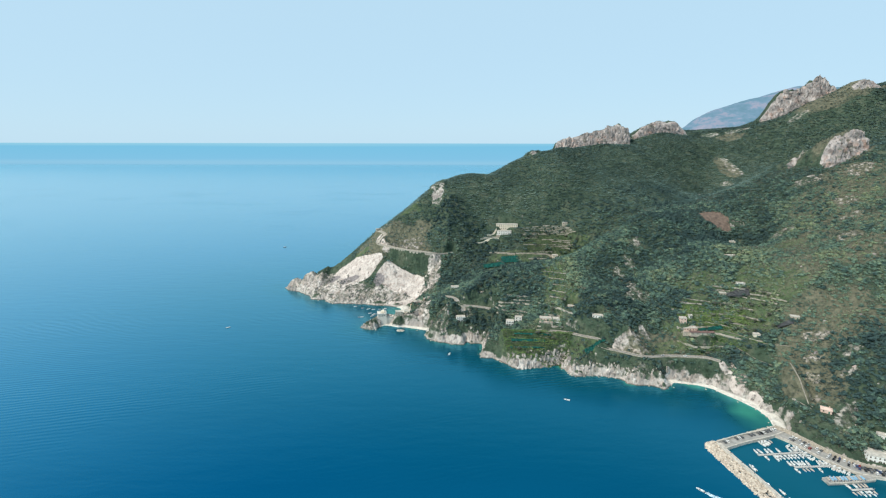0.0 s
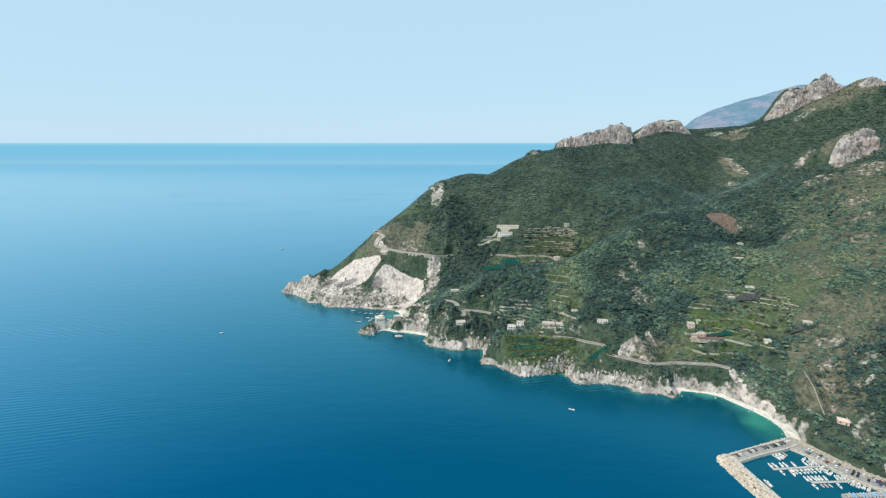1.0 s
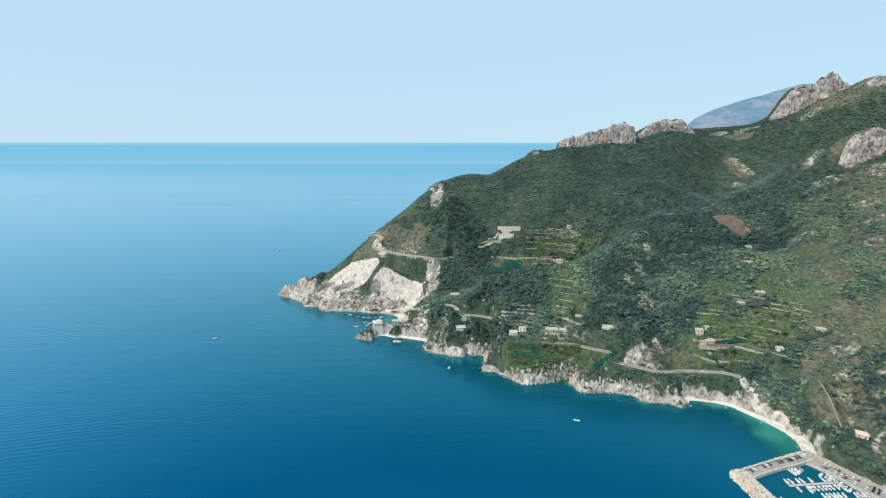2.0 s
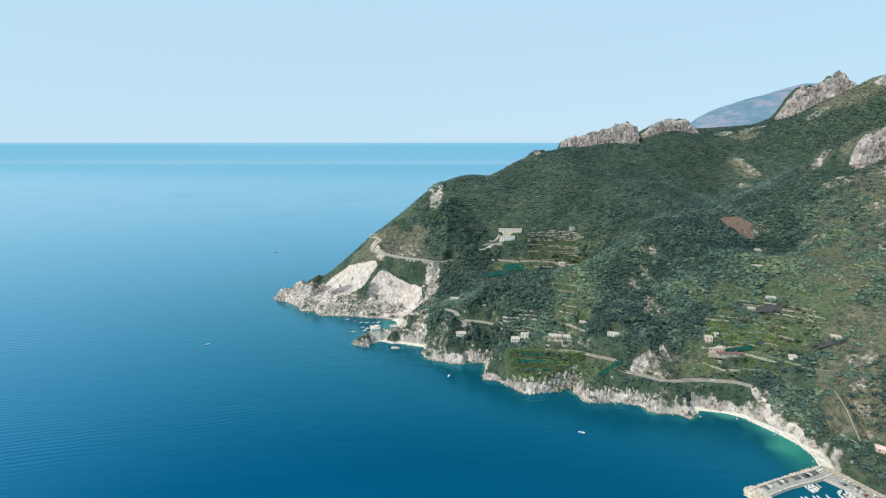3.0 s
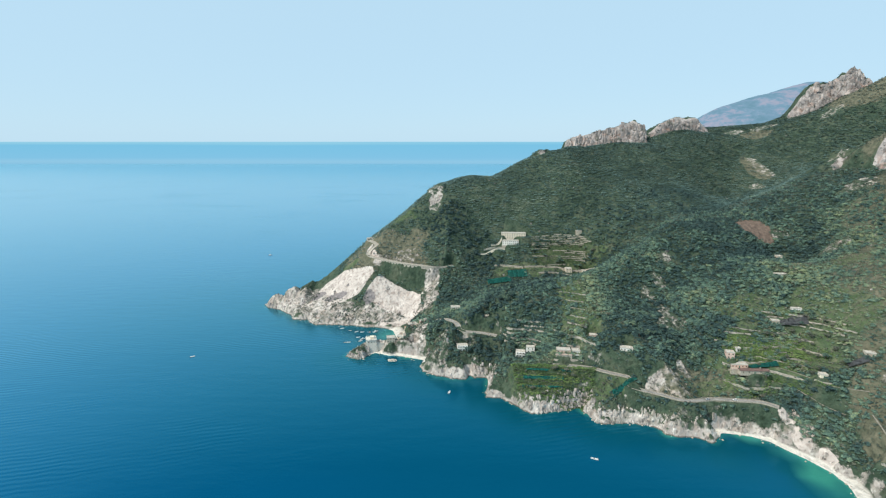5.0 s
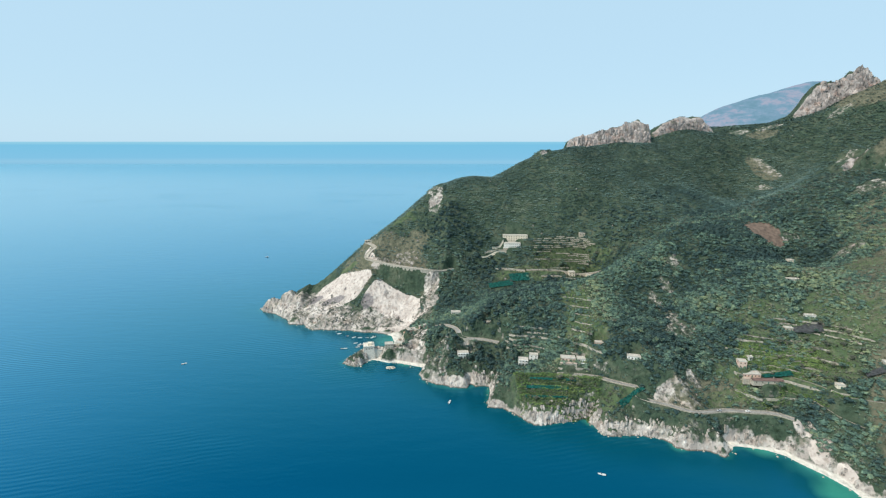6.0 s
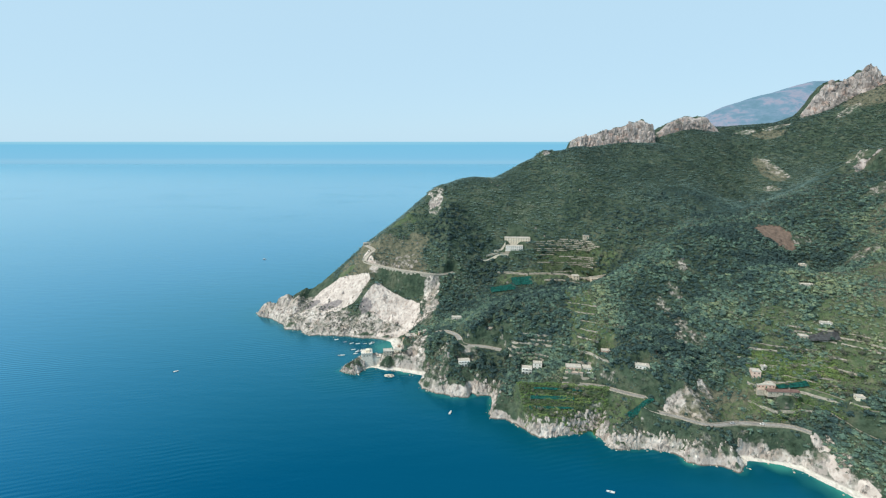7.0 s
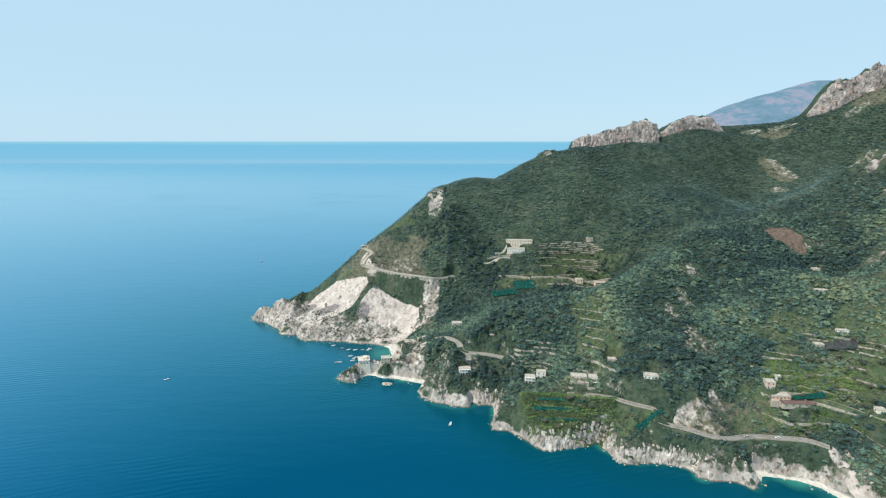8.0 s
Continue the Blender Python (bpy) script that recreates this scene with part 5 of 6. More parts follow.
house("harbour_building", 352, 338, 18, 11, 3, -22, WHITE_PLASTER, "three-storey white harbour building with many windows", z=2.1, sunk=1)
house("harbour_house", 371, 333, 12, 10, 3, -25, CREAM_PLASTER, "tall cream harbour house", z=3.0, sunk=2)
house("cliff_house", 365, 352, 7, 5, 1, -30, WHITE_PLASTER, "low white house on a rocky step above the harbour")
house("hut", 391, 635, 6, 5, 1, 0, CREAM_PLASTER, "tiny pale hut on the wooded slope")
house("hut", 362, 588, 12, 5, 1, -8, WHITE_PLASTER, "low pale farm hut in a clearing")
house("beach_house", -46, 678, 11, 7, 1, 20, PINK_PLASTER, "pinkish beach house behind the cove")
house("beach_house", -52, 688, 9, 6, 1, 30, CREAM_PLASTER, "pale beach house with tiled roof", roof="hip")
for _k in range(7):
    house("beach_hut", -62 + 5.6 * _k, 686 - 2.6 * _k, 3.6, 3.0, 1, 20 + 6 * (_k % 3), (PINK_PLASTER, CREAM_PLASTER, PINK_PLASTER)[_k % 3], "small pinkish bathing hut behind the cove beach", category="hut", sunk=2)
house("headland_lookout", -128, 855, 8, 6, 1, 20, BARE_STONE, "small stone lookout beside the headland road")


# ---- watchtower on the promontory ----
TOWER_STONE = weathered("pale_tower_stone", (0.62, 0.57, 0.50), 1.0, 0.22, 0.95, 0.3)


def build_tower():
    z = ground_at(-94, 641) - 2.5
    tower = thing("watchtower", pose(-95, 640, z, 0, 0, 12), "pale old coastal watchtower with sloping base", "tower")
    bm = bmesh.new()
    vs = slab(bm, -7.5, 7.5, -6.5, 6.5, -8, 4.5)
    for v in vs:
        if v.co.z > 0:
            v.co.x *= 0.84
            v.co.y *= 0.84
    part("base", bm, TOWER_STONE, tower, bevel=0.15)
    bm = bmesh.new()
    slab(bm, -6.2, 6.2, -5.4, 5.4, 4.5, 9.5)
    part("keep", bm, TOWER_STONE, tower, bevel=0.1)
    bm = bmesh.new()
    slab(bm, -6.6, 6.6, -5.8, 5.8, 9.2, 9.9)
    for i in range(5):
        for s in (-1, 1):
            slab(bm, -6.4 + i * 2.75, -5.0 + i * 2.75, s * 5.7 - 0.2, s * 5.7 + 0.2, 9.9, 10.8)
    part("battlement", bm, TOWER_STONE, tower)
    bm = bmesh.new()
    slab(bm, -1.2, 3.8, -2.5, 2.5, 9.9, 12.6)
    part("turret", bm, CREAM_PLASTER, tower, bevel=0.1)
    for s in (-3.2, 0.2, 3.4):
        window = shared("window", WINDOW, tower, Matrix.Translation((s, -5.4, 6.2)))
        shared("pane", PANE, window, Matrix())
    bm = bmesh.new()
    slab(bm, 6.3, 17, -4.2, 3.4, -7, 3.4)
    part("annexe", bm, TOWER_STONE, tower, bevel=0.1)
    bm = bmesh.new()
    slab(bm, 6.2, 17.2, -4.5, 3.6, 3.4, 3.9)
    part("annexe_roof", bm, FLAT_ROOF, tower)
    bm = bmesh.new()
    slab(bm, -17, -7.4, -3.0, -2.4, -8, 0.6)
    slab(bm, -17, -16.4, -3.0, 2.4, -8, 0.3)
    part("rampart", bm, TOWER_STONE, tower)


build_tower()
house("cliff_house", -70, 637, 10, 7, 2, 8, BARE_STONE, "old stone house beside the watchtower")
house("cliff_house", -58, 640, 8, 6, 1, -8, CREAM_PLASTER, "low pale house on the rocky neck")


# ---- terraces, fields and nets ----
def contour(level, x0, x1, y0, y1, step=3.0):
    """Points along a slope at one height, from x0 to x1."""
    xs = np.arange(x0, x1, step)
    ys = np.linspace(y0, y1, 90)
    gx, gy = np.meshgrid(xs, ys, indexing="ij")
    z = height(gx, gy, detail=False)[0]
    line = []
    for i, x in enumerate(xs):
        above = np.where((z[i, 1:] >= level) & (z[i, :-1] < level))[0]
        if len(above):
            line.append((x, ys[above[0]]))
    return line


def hedge_mesh(name, lines, size, gap, seed, material):
    rng = np.random.RandomState(seed)
    pts = []
    for line in lines:
        for x, y in smooth_line(line, gap):
            if rng.rand() < 0.9:
                pts.append((x + rng.normal(0, 0.25), y + rng.normal(0, 0.25)))
    p = np.array(pts)
    r = size * (0.8 + 0.7 * rng.rand(len(p)))
    z = height(p[:, 0], p[:, 1])[0]
    return crowns_mesh(name, BUSHES, p[:, 0], p[:, 1], z + 0.3 * r, r, np.full(len(p), 0.8), rng, material, 0.15 + 0.45 * rng.rand(len(p)))


def build_terraces(levels, x0, x1, y0, y1, wall_high, label, group, lanes, material, seed):
    """Dry-stone walls along the contours, and planted rows on the beds between them."""
    rng = random.Random(seed)
    rows = []
    for level in levels:
        line = contour(level, x0 + rng.uniform(0, 10), x1 - rng.uniform(0, 14), y0, y1)
        run = []
        for a in line + [None]:
            if a is not None and (not run or abs(a[1] - run[-1][1]) < 7) and (len(run) < 5 or rng.random() > 0.11):
                run.append(a)
                continue
            if len(run) > 4:
                points = [(px, py, ground_at(px, py)) for px, py in run]
                pts = smooth_line(points, 2.5)
                pts[:, 2] = np.convolve(np.pad(pts[:, 2], 3, "edge"), np.ones(7) / 7, "valid")
                high = wall_high * rng.uniform(0.75, 1.25)
                bm = ribbon(pts, [(-0.35, high), (0.35, high), (0.6, -1.6), (-0.6, -1.6)])
                for v in bm.verts:
                    v.co += Vector((rng.uniform(-0.2, 0.2), rng.uniform(-0.2, 0.2), rng.uniform(-0.25, 0.15)))
                if rng.random() < 0.6:
                    tagged(new("terrace_wall", mesh_of("terrace_wall", bm, STONE_WALL)), label, "terrace wall", group)
                else:
                    bm.free()
                for k in range(lanes):
                    rows.append([(px, py - 1.6 - 1.7 * k) for px, py in run])
            run = [a] if a is not None else []
    if rows and lanes:
        mesh = hedge_mesh("crop_rows", rows, 0.8, 1.1, seed, material)
        tagged(new("crop_rows", mesh), "rows of green crops on the terraces", "crops", kind="stuff")


CROP_LEAVES = leaf_material("crop_leaves", (0.066, 0.120, 0.042), (0.140, 0.205, 0.070), (0.21, 0.25, 0.085), 0.3)
VINE_LEAVES = leaf_material("vine_leaves", (0.040, 0.075, 0.030), (0.085, 0.12, 0.05), (0.12, 0.14, 0.05))
build_terraces(np.arange(36, 74, 3.4), 264, 366, 470, 545, 0.8, "low dry-stone wall holding up a green terrace", "walls of the harbour terraces", 2, CROP_LEAVES, 31)
build_terraces(np.arange(76, 92, 4.0), 316, 392, 500, 570, 0.8, "low dry-stone wall on the upper slope", "walls of the upper terraces", 1, VINE_LEAVES, 35)
build_terraces(np.arange(73, 112, 2.3), 124, 224, 768, 832, 1.0, "pale dry-stone terrace wall below the hotel", "walls of the hotel terraces", 2, VINE_LEAVES, 32)
build_terraces(np.arange(38, 60, 4.2), 60, 160, 540, 600, 1.0, "stone wall stepping up between the villas", "walls by the villas", 0, VINE_LEAVES, 34)
build_terraces(np.arange(64, 100, 6.0), 128, 165, 560, 640, 0.8, "old stone wall in a grassy strip", "walls of the grassy strip", 0, VINE_LEAVES, 36)


def retaining_wall(points, high, material, label):
    """A pale wall along a slope, its top stepping with the ground."""
    line = smooth_line([(x, y, ground_at(x, y)) for x, y in points], 2.5)
    wall = thing("retaining_wall", Matrix(), label, "wall", "hotel garden walls")
    part("masonry", ribbon(line, [(-0.4, high), (0.4, high), (0.7, -2.5), (-0.7, -2.5)]), material, wall)
    part("coping", ribbon(line, [(-0.55, high), (-0.55, high + 0.2), (0.55, high + 0.2), (0.55, high)]), CONCRETE, wall)


retaining_wall([(48, 804), (60, 806), (74, 806), (90, 806)], 1.8, CREAM_PLASTER, "pale plastered garden wall below the hotel drive")
retaining_wall([(58, 811), (70, 813), (86, 813)], 2.0, BARE_STONE, "pale stone wall along the hotel drive")
retaining_wall([(70, 817), (80, 820), (87, 822)], 2.0, CREAM_PLASTER, "cream garden wall beside the hotel")
retaining_wall([(72, 785), (86, 781), (100, 777), (114, 774)], 2.4, BARE_STONE, "stone wall above the teal nets")
retaining_wall([(116, 776), (140, 776), (165, 775), (192, 773), (224, 772)], 1.8, BARE_STONE, "long pale stone wall at the foot of the terraces")
retaining_wall([(136, 764), (160, 765), (186, 763), (206, 764)], 1.5, BARE_STONE, "low pale stone wall below the farmhouses")


def seaside_field():
    """Long planted rows on the shelf above the cliff, in bands of differing green."""
    for material, name, label, lanes in ((CROP_LEAVES, "lemon_rows", "bright green crop rows on the seaside field", (0, 1, 5, 6, 9, 12)), (VINE_LEAVES, "vine_rows", "dull green vine rows on the seaside field", (2, 3, 4, 7, 8, 10, 11))):
        rows = []
        for k in lanes:
            t = k / 12
            rows.append([(66 + 5 * t, 541 - 26 * t), (105 + 2 * t, 536 - 27 * t), (150 - 10 * t, 530 - 22 * t)])
        tagged(new(name, hedge_mesh(name, rows, 1.1, 0.6, 37, material)), label, "crops", kind="stuff")


def terrace_bands():
    """A few bright beds that stand out on the harbour terraces."""
    rows = []
    for level in (52, 55, 58, 61, 64, 66):
        line = contour(level, 278, 345 if level > 56 else 325, 480, 540)
        rows += [line, [(x, y + 1.6) for x, y in line]]
    mesh = hedge_mesh("bean_rows", [r for r in rows if len(r) > 3], 1.0, 0.6, 38, CROP_LEAVES)
    tagged(new("bean_rows", mesh), "bright green planted beds on the terraces", "crops", kind="stuff")


def grassy_strip():
    """Light green bushes and grass tufts in the clearing above the villas."""
    rows = [[(134 + 3 * k, 566), (137 + 3 * k, 590), (134 + 3.5 * k, 614), (130 + 4 * k, 640)] for k in range(6)]
    tagged(new("clearing_bushes", hedge_mesh("clearing_bushes", rows, 0.9, 1.7, 39, CROP_LEAVES)), "yellow-green bushes in a grassy clearing", "bushes", kind="stuff")


seaside_field()
terrace_bands()
grassy_strip()


def net(x, y, w, d, turn, material, label):
    """A shade net stretched over poles above a bed."""
    cover = thing("shade_net", pose(x, y, 0, 0, 0, turn), label, "shade net", "shade nets over the beds")
    m = pose(x, y, 0, 0, 0, turn)
    nx, ny = max(3, int(w / 2)), max(3, int(d / 2))
    bm = bmesh.new()
    rng = random.Random(int(x * 7 + y))
    grid = []
    ends = [[m @ Vector((sx * w / 2, sy * d / 2, 0)) for sx in (-1, 1)] for sy in (-1, 1)]
    ends = [[ground_at(q.x, q.y) for q in row] for row in ends]
    for j in range(ny + 1):
        row = []
        for i in range(nx + 1):
            px, py = (i / nx - 0.5) * w, (j / ny - 0.5) * d
            q = m @ Vector((px, py, 0))
            u, v = i / nx, j / ny
            plane = (ends[0][0] * (1 - u) + ends[0][1] * u) * (1 - v) + (ends[1][0] * (1 - u) + ends[1][1] * u) * v
            row.append(bm.verts.new((px, py, max(plane, ground_at(q.x, q.y) - 1.6) + 2.2 - 0.2 * ((i % 3) == 1) + rng.uniform(-0.1, 0.1))))
        grid.append(row)
    for j in range(ny):
        for i in range(nx):
            bm.faces.new((grid[j][i], grid[j][i + 1], grid[j + 1][i + 1], grid[j + 1][i]))
    bmesh.ops.solidify(bm, geom=bm.faces[:], thickness=0.06)
    part("net", bm, material, cover)
    for j in range(0, ny + 1, 2):
        for i in range(0, nx + 1, 3):
            px, py = (i / nx - 0.5) * w, (j / ny - 0.5) * d
            q = m @ Vector((px, py, 0))
            g = ground_at(q.x, q.y)
            bm = bmesh.new()
            rod(bm, (px, py, g - 0.3), (px, py, g + 2.1), 0.06, 5)
            part("pole", bm, FRAME_WOOD, cover)
    CLEARED.append((x, y, max(w, d) * 0.55))


net(301, 506.5, 26, 5, -2, NET_TEAL, "teal shade net stretched over a long bed")
net(104, 763, 28, 15, 0, NET_TEAL, "teal shade net over a hillside bed")
net(76, 750, 34, 14, 4, NET_TEAL, "dull teal shade net low on the slope")
net(170, 505, 28, 4, 25, NET_TEAL, "narrow teal net running down beside the road")
net(345, 536, 24, 8, -10, NET_GREY, "dark grey shade net over a sloping bed")
net(366, 481, 14, 5, -18, NET_GREY, "dark grey shade net on a terrace bed")
net(94, 517, 40, 1.5, -4, NET_TEAL, "thin teal net over seaside vine rows")
net(102, 530, 44, 1.5, -6, NET_TEAL, "thin teal net over seaside crop rows")
net(96, 524, 40, 2, -4, NET_TEAL, "dark teal net over seaside vine rows")
for _x, _y, _r in ((300, 508, 16), (325, 510, 16), (345, 518, 12), (95, 523, 20), (120, 518, 16), (150, 775, 16), (190, 782, 18), (205, 800, 18), (165, 800, 16)):
    CLEARED.append((_x, _y, _r))


# ---- woods over the slopes ----
# yellow-green stretches with sunlit spurs, dense dark ones with gully shade, put into leaf tone: x, y, half width, half
# depth
SUNNY = [
    (300, 580, 40, 12), (362, 600, 30, 10),     (350, 560, 60, 40), (320, 520, 50, 30), (165, 600, 16, 30), (250, 640, 26, 6), (430, 560, 80, 60), (120, 545, 40, 10), (480, 820, 40, 30), (600, 960, 90, 60),
    (420, 480, 50, 26), (520, 660, 80, 50), (120, 880, 70, 40), (160, 516, 20, 12),
]
SHADY = [
    (230, 765, 40, 24), (300, 640, 50, 16), (250, 612, 30, 12), (430, 662, 40, 14),     (10, 830, 40, 40), (55, 790, 26, 16), (150, 730, 60, 40), (100, 610, 40, 28), (40, 610, 36, 26), (185, 550, 40, 20), (220, 600, 26, 30), (300, 690, 60, 30), (230, 860, 60, 24), (390, 850, 60, 60), (385, 650, 30, 12),
    (330, 475, 26, 14), (385, 400, 40, 26), (280, 545, 30, 14), (345, 715, 30, 10),
]


def plant(seed, spacing, box, shapes, name, material, density, size, label, category, clear=0.85, flat=1.0):
    """Scatter crowns over a stretch of the plan where density(x, y, z, slope) allows them."""
    rng = np.random.RandomState(seed)
    x0, x1, y0, y1 = box
    gx, gy = np.meshgrid(np.arange(x0, x1, spacing), np.arange(y0, y1, spacing))
    x = (gx + rng.uniform(-0.85, 0.85, gx.shape) * spacing).ravel()
    y = (gy + rng.uniform(-0.85, 0.85, gy.shape) * spacing).ravel()
    z, inland = height(x, y)
    slope = np.hypot(height(x + 2, y)[0] - z, height(x, y + 2)[0] - z) / 2
    chance = density(x, y, z, inland, slope) * (x < 0.97 * y + 35)
    for px, py, r in CLEARED:
        chance = np.where(np.hypot(x - px, y - py) < r * (clear + 0.5 * rough(x, y, 9, 3)), 0, chance)
    keep = rng.rand(len(x)) < chance
    x, y, z = x[keep], y[keep], z[keep]
    r = size[0] + (size[1] - size[0]) * rng.rand(len(x)) ** 1.8
    r = r * (1 - 0.2 * region(x, y, DRY))
    # crown tone carries the painted sun and shade of these stretches
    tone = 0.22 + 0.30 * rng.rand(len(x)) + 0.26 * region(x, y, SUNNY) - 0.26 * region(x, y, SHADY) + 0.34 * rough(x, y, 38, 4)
    mesh = crowns_mesh(name, shapes, x, y, z + 0.4 * flat * r, r, flat * (0.7 + 0.5 * rng.rand(len(x))), rng, material, tone)
    tagged(new(name, mesh), label, category, kind="stuff")


def off_road(x, y):
    """1 away from roads and quays, 0 on them."""
    free = np.ones(np.shape(x))
    for axis, half in ROADS:
        for (x0, y0, _), (x1, y1, _) in zip(axis, axis[1:]):
            free = np.minimum(free, ease(half + 1.5, half + 3.5, to_segment(x, y, x0, y0, x1, y1)[0]))
    return free * (1 - ease(-5, -2, from_edge(x, y, QUAY)))


def wood_density(x, y, z, inland, slope, dry=0.55):
    keep = 1.0 - dry * 1.5 * region(x, y, DRY) * ease(-0.15, 0.2, rough(x, y, 13, 3))
    keep = np.maximum(keep, 0)
    keep *= 1 - np.clip(region(x, y, MEADOW) * 1.1, 0, 1) * ease(-0.6, 0.1, rough(x + 60, y, 16, 3))
    keep *= 1 - 0.9 * region(x, y, ROCKY)
    keep *= 1 - region(x, y, BARE)
    keep *= 1 - region(x, y, SOIL)
    keep *= 1 - ease(0, 4, from_edge(x, y, FIELD))
    keep *= 1 - 0.7 * ease(1.8, 2.8, slope)
    keep *= ease(5, 14, inland) * ease(7, 13, z + 5 * rough(x, y, 20, 3)) * off_road(x, y)
    keep *= 1 - 0.85 * ease(4, 12, crag_rise(x, y))
    keep *= 1 - np.maximum(ease(-3, 1, from_edge(x, y, QUARRY_A)), ease(-3, 1, from_edge(x, y, QUARRY_B)))
    return keep * (1 - beach_mask(x, y)) * (0.78 + 0.22 * ease(-0.25, 0.2, rough(x, y, 40, 4)))


# groves of big dark trees: x, y, half width, half depth
GROVES = [(5, 825, 42, 40), (55, 792, 26, 16), (40, 600, 26, 24), (60, 625, 34, 26), (90, 640, 30, 24), (40, 570, 20, 12), (330, 470, 30, 12), (290, 490, 24, 6), (380, 410, 40, 30), (360, 370, 16, 10), (-20, 640, 16, 12)]


def tall_density(x, y, z, inland, slope):
    return wood_density(x, y, z, inland, slope) * np.clip(0.8 * ease(-0.1, 0.35, rough(x + 200, y, 90, 3)) + region(x, y, GROVES), 0, 1)


def scrub_density(x, y, z, inland, slope):
    keep = 0.6 * region(x, y, DRY) + 0.25 * region(x, y, ROCKY) + 0.5 + 0.5 * (1 - ease(20, 40, inland)) + 0.2 * region(x, y, MEADOW)
    keep *= ease(2, 7, inland) * ease(4, 10, z + 5 * rough(x, y, 15, 3)) * (1 - 0.5 * ease(1.8, 2.6, slope)) * off_road(x, y)
    keep *= 1 - np.maximum(ease(-1, 3, from_edge(x, y, QUARRY_A)), ease(-1, 3, from_edge(x, y, QUARRY_B)))
    keep *= 1 - region(x, y, BARE) * (1 - ease(-0.14, 0.04, rough(x + 7, y, 17, 3)))
    return keep * (1 - beach_mask(x, y)) * (1 - region(x, y, SOIL))


def near_density(x, y, z, inland, slope, dry=0.55):
    return wood_density(x, y, z, inland, slope, dry) * (1 - ease(640, 830, y + 40 * rough(x, y, 60, 3)))


# crowns whose leaf colour carries the haze take over with distance
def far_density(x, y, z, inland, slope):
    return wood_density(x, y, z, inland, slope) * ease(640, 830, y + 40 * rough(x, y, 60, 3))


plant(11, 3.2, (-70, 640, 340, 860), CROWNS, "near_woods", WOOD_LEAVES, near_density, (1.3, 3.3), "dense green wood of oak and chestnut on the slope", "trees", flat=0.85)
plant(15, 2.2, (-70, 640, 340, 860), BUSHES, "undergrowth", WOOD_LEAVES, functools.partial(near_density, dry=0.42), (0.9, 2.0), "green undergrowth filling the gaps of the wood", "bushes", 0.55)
plant(12, 3.0, (-170, 1130, 620, 1180), BUSHES, "far_woods", HAZED_LEAVES, far_density, (1.7, 3.6), "dense green wood covering the upper slopes", "trees", flat=0.3)
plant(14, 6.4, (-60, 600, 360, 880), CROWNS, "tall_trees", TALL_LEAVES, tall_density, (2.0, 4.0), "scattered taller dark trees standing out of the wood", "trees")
def orchard_density(x, y, z, inland, slope):
    keep = np.clip(0.8 * region(x, y, MEADOW) + 0.5 * region(x, y, [(110, 560, 70, 26), (345, 500, 60, 40), (200, 530, 40, 14)]), 0, 0.8) * off_road(x, y) * ease(6, 12, inland)
    return keep * (1 - ease(0, 4, from_edge(x, y, FIELD))) * ease(-0.3, 0.1, rough(x + 13, y, 15, 3))


plant(16, 3.2, (50, 430, 440, 680), CROWNS, "orchard_trees", WOOD_LEAVES, orchard_density, (0.7, 1.9), "small fruit and olive trees dotted over the terraces", "trees", 0.4)
plant(13, 2.25, (-230, 640, 335, 800), BUSHES, "scrub", SCRUB_LEAVES, scrub_density, (0.6, 1.7), "low grey-green bushes among rocks", "bushes", 0.35)




def cliff_material():
    p = Paint("broken_limestone", 0.92, 0, 0.2)
    base = limestone(p)
    tone = p.mix(1.0, base, p.grey(p.island(), 0.0, 1.0, 0.7, 1.15), "MULTIPLY")
    p.bump(p.noise(1.2, 6, (1, 1, 0.5)), 0.8, 0.6)
    return p.done(tone)


def crag_material():
    """Weathered limestone of the high crags: grey, with mauve shade and rusty patches."""
    p = Paint("crag_limestone", 0.95, 0, 0.15)
    base = p.ramp(p.noise(16, 7), (0.28, (0.14, 0.128, 0.125)), (0.5, (0.28, 0.25, 0.235)), (0.72, (0.48, 0.42, 0.39)))
    base = p.mix(p.grey(p.noise(13, 5), 0.54, 0.68, 0, 0.7), base, (0.34, 0.225, 0.18))
    base = p.mix(p.grey(p.noise(9, 6), 0.56, 0.66, 0, 0.7), base, (0.075, 0.085, 0.06))
    base = p.mix(1.0, base, p.grey(p.island(), 0.0, 1.0, 0.65, 1.25), "MULTIPLY")
    p.bump(p.noise(3, 6), 0.9, 1.5)
    return p.done(base)


CLIFF = cliff_material()
CRAG = crag_material()


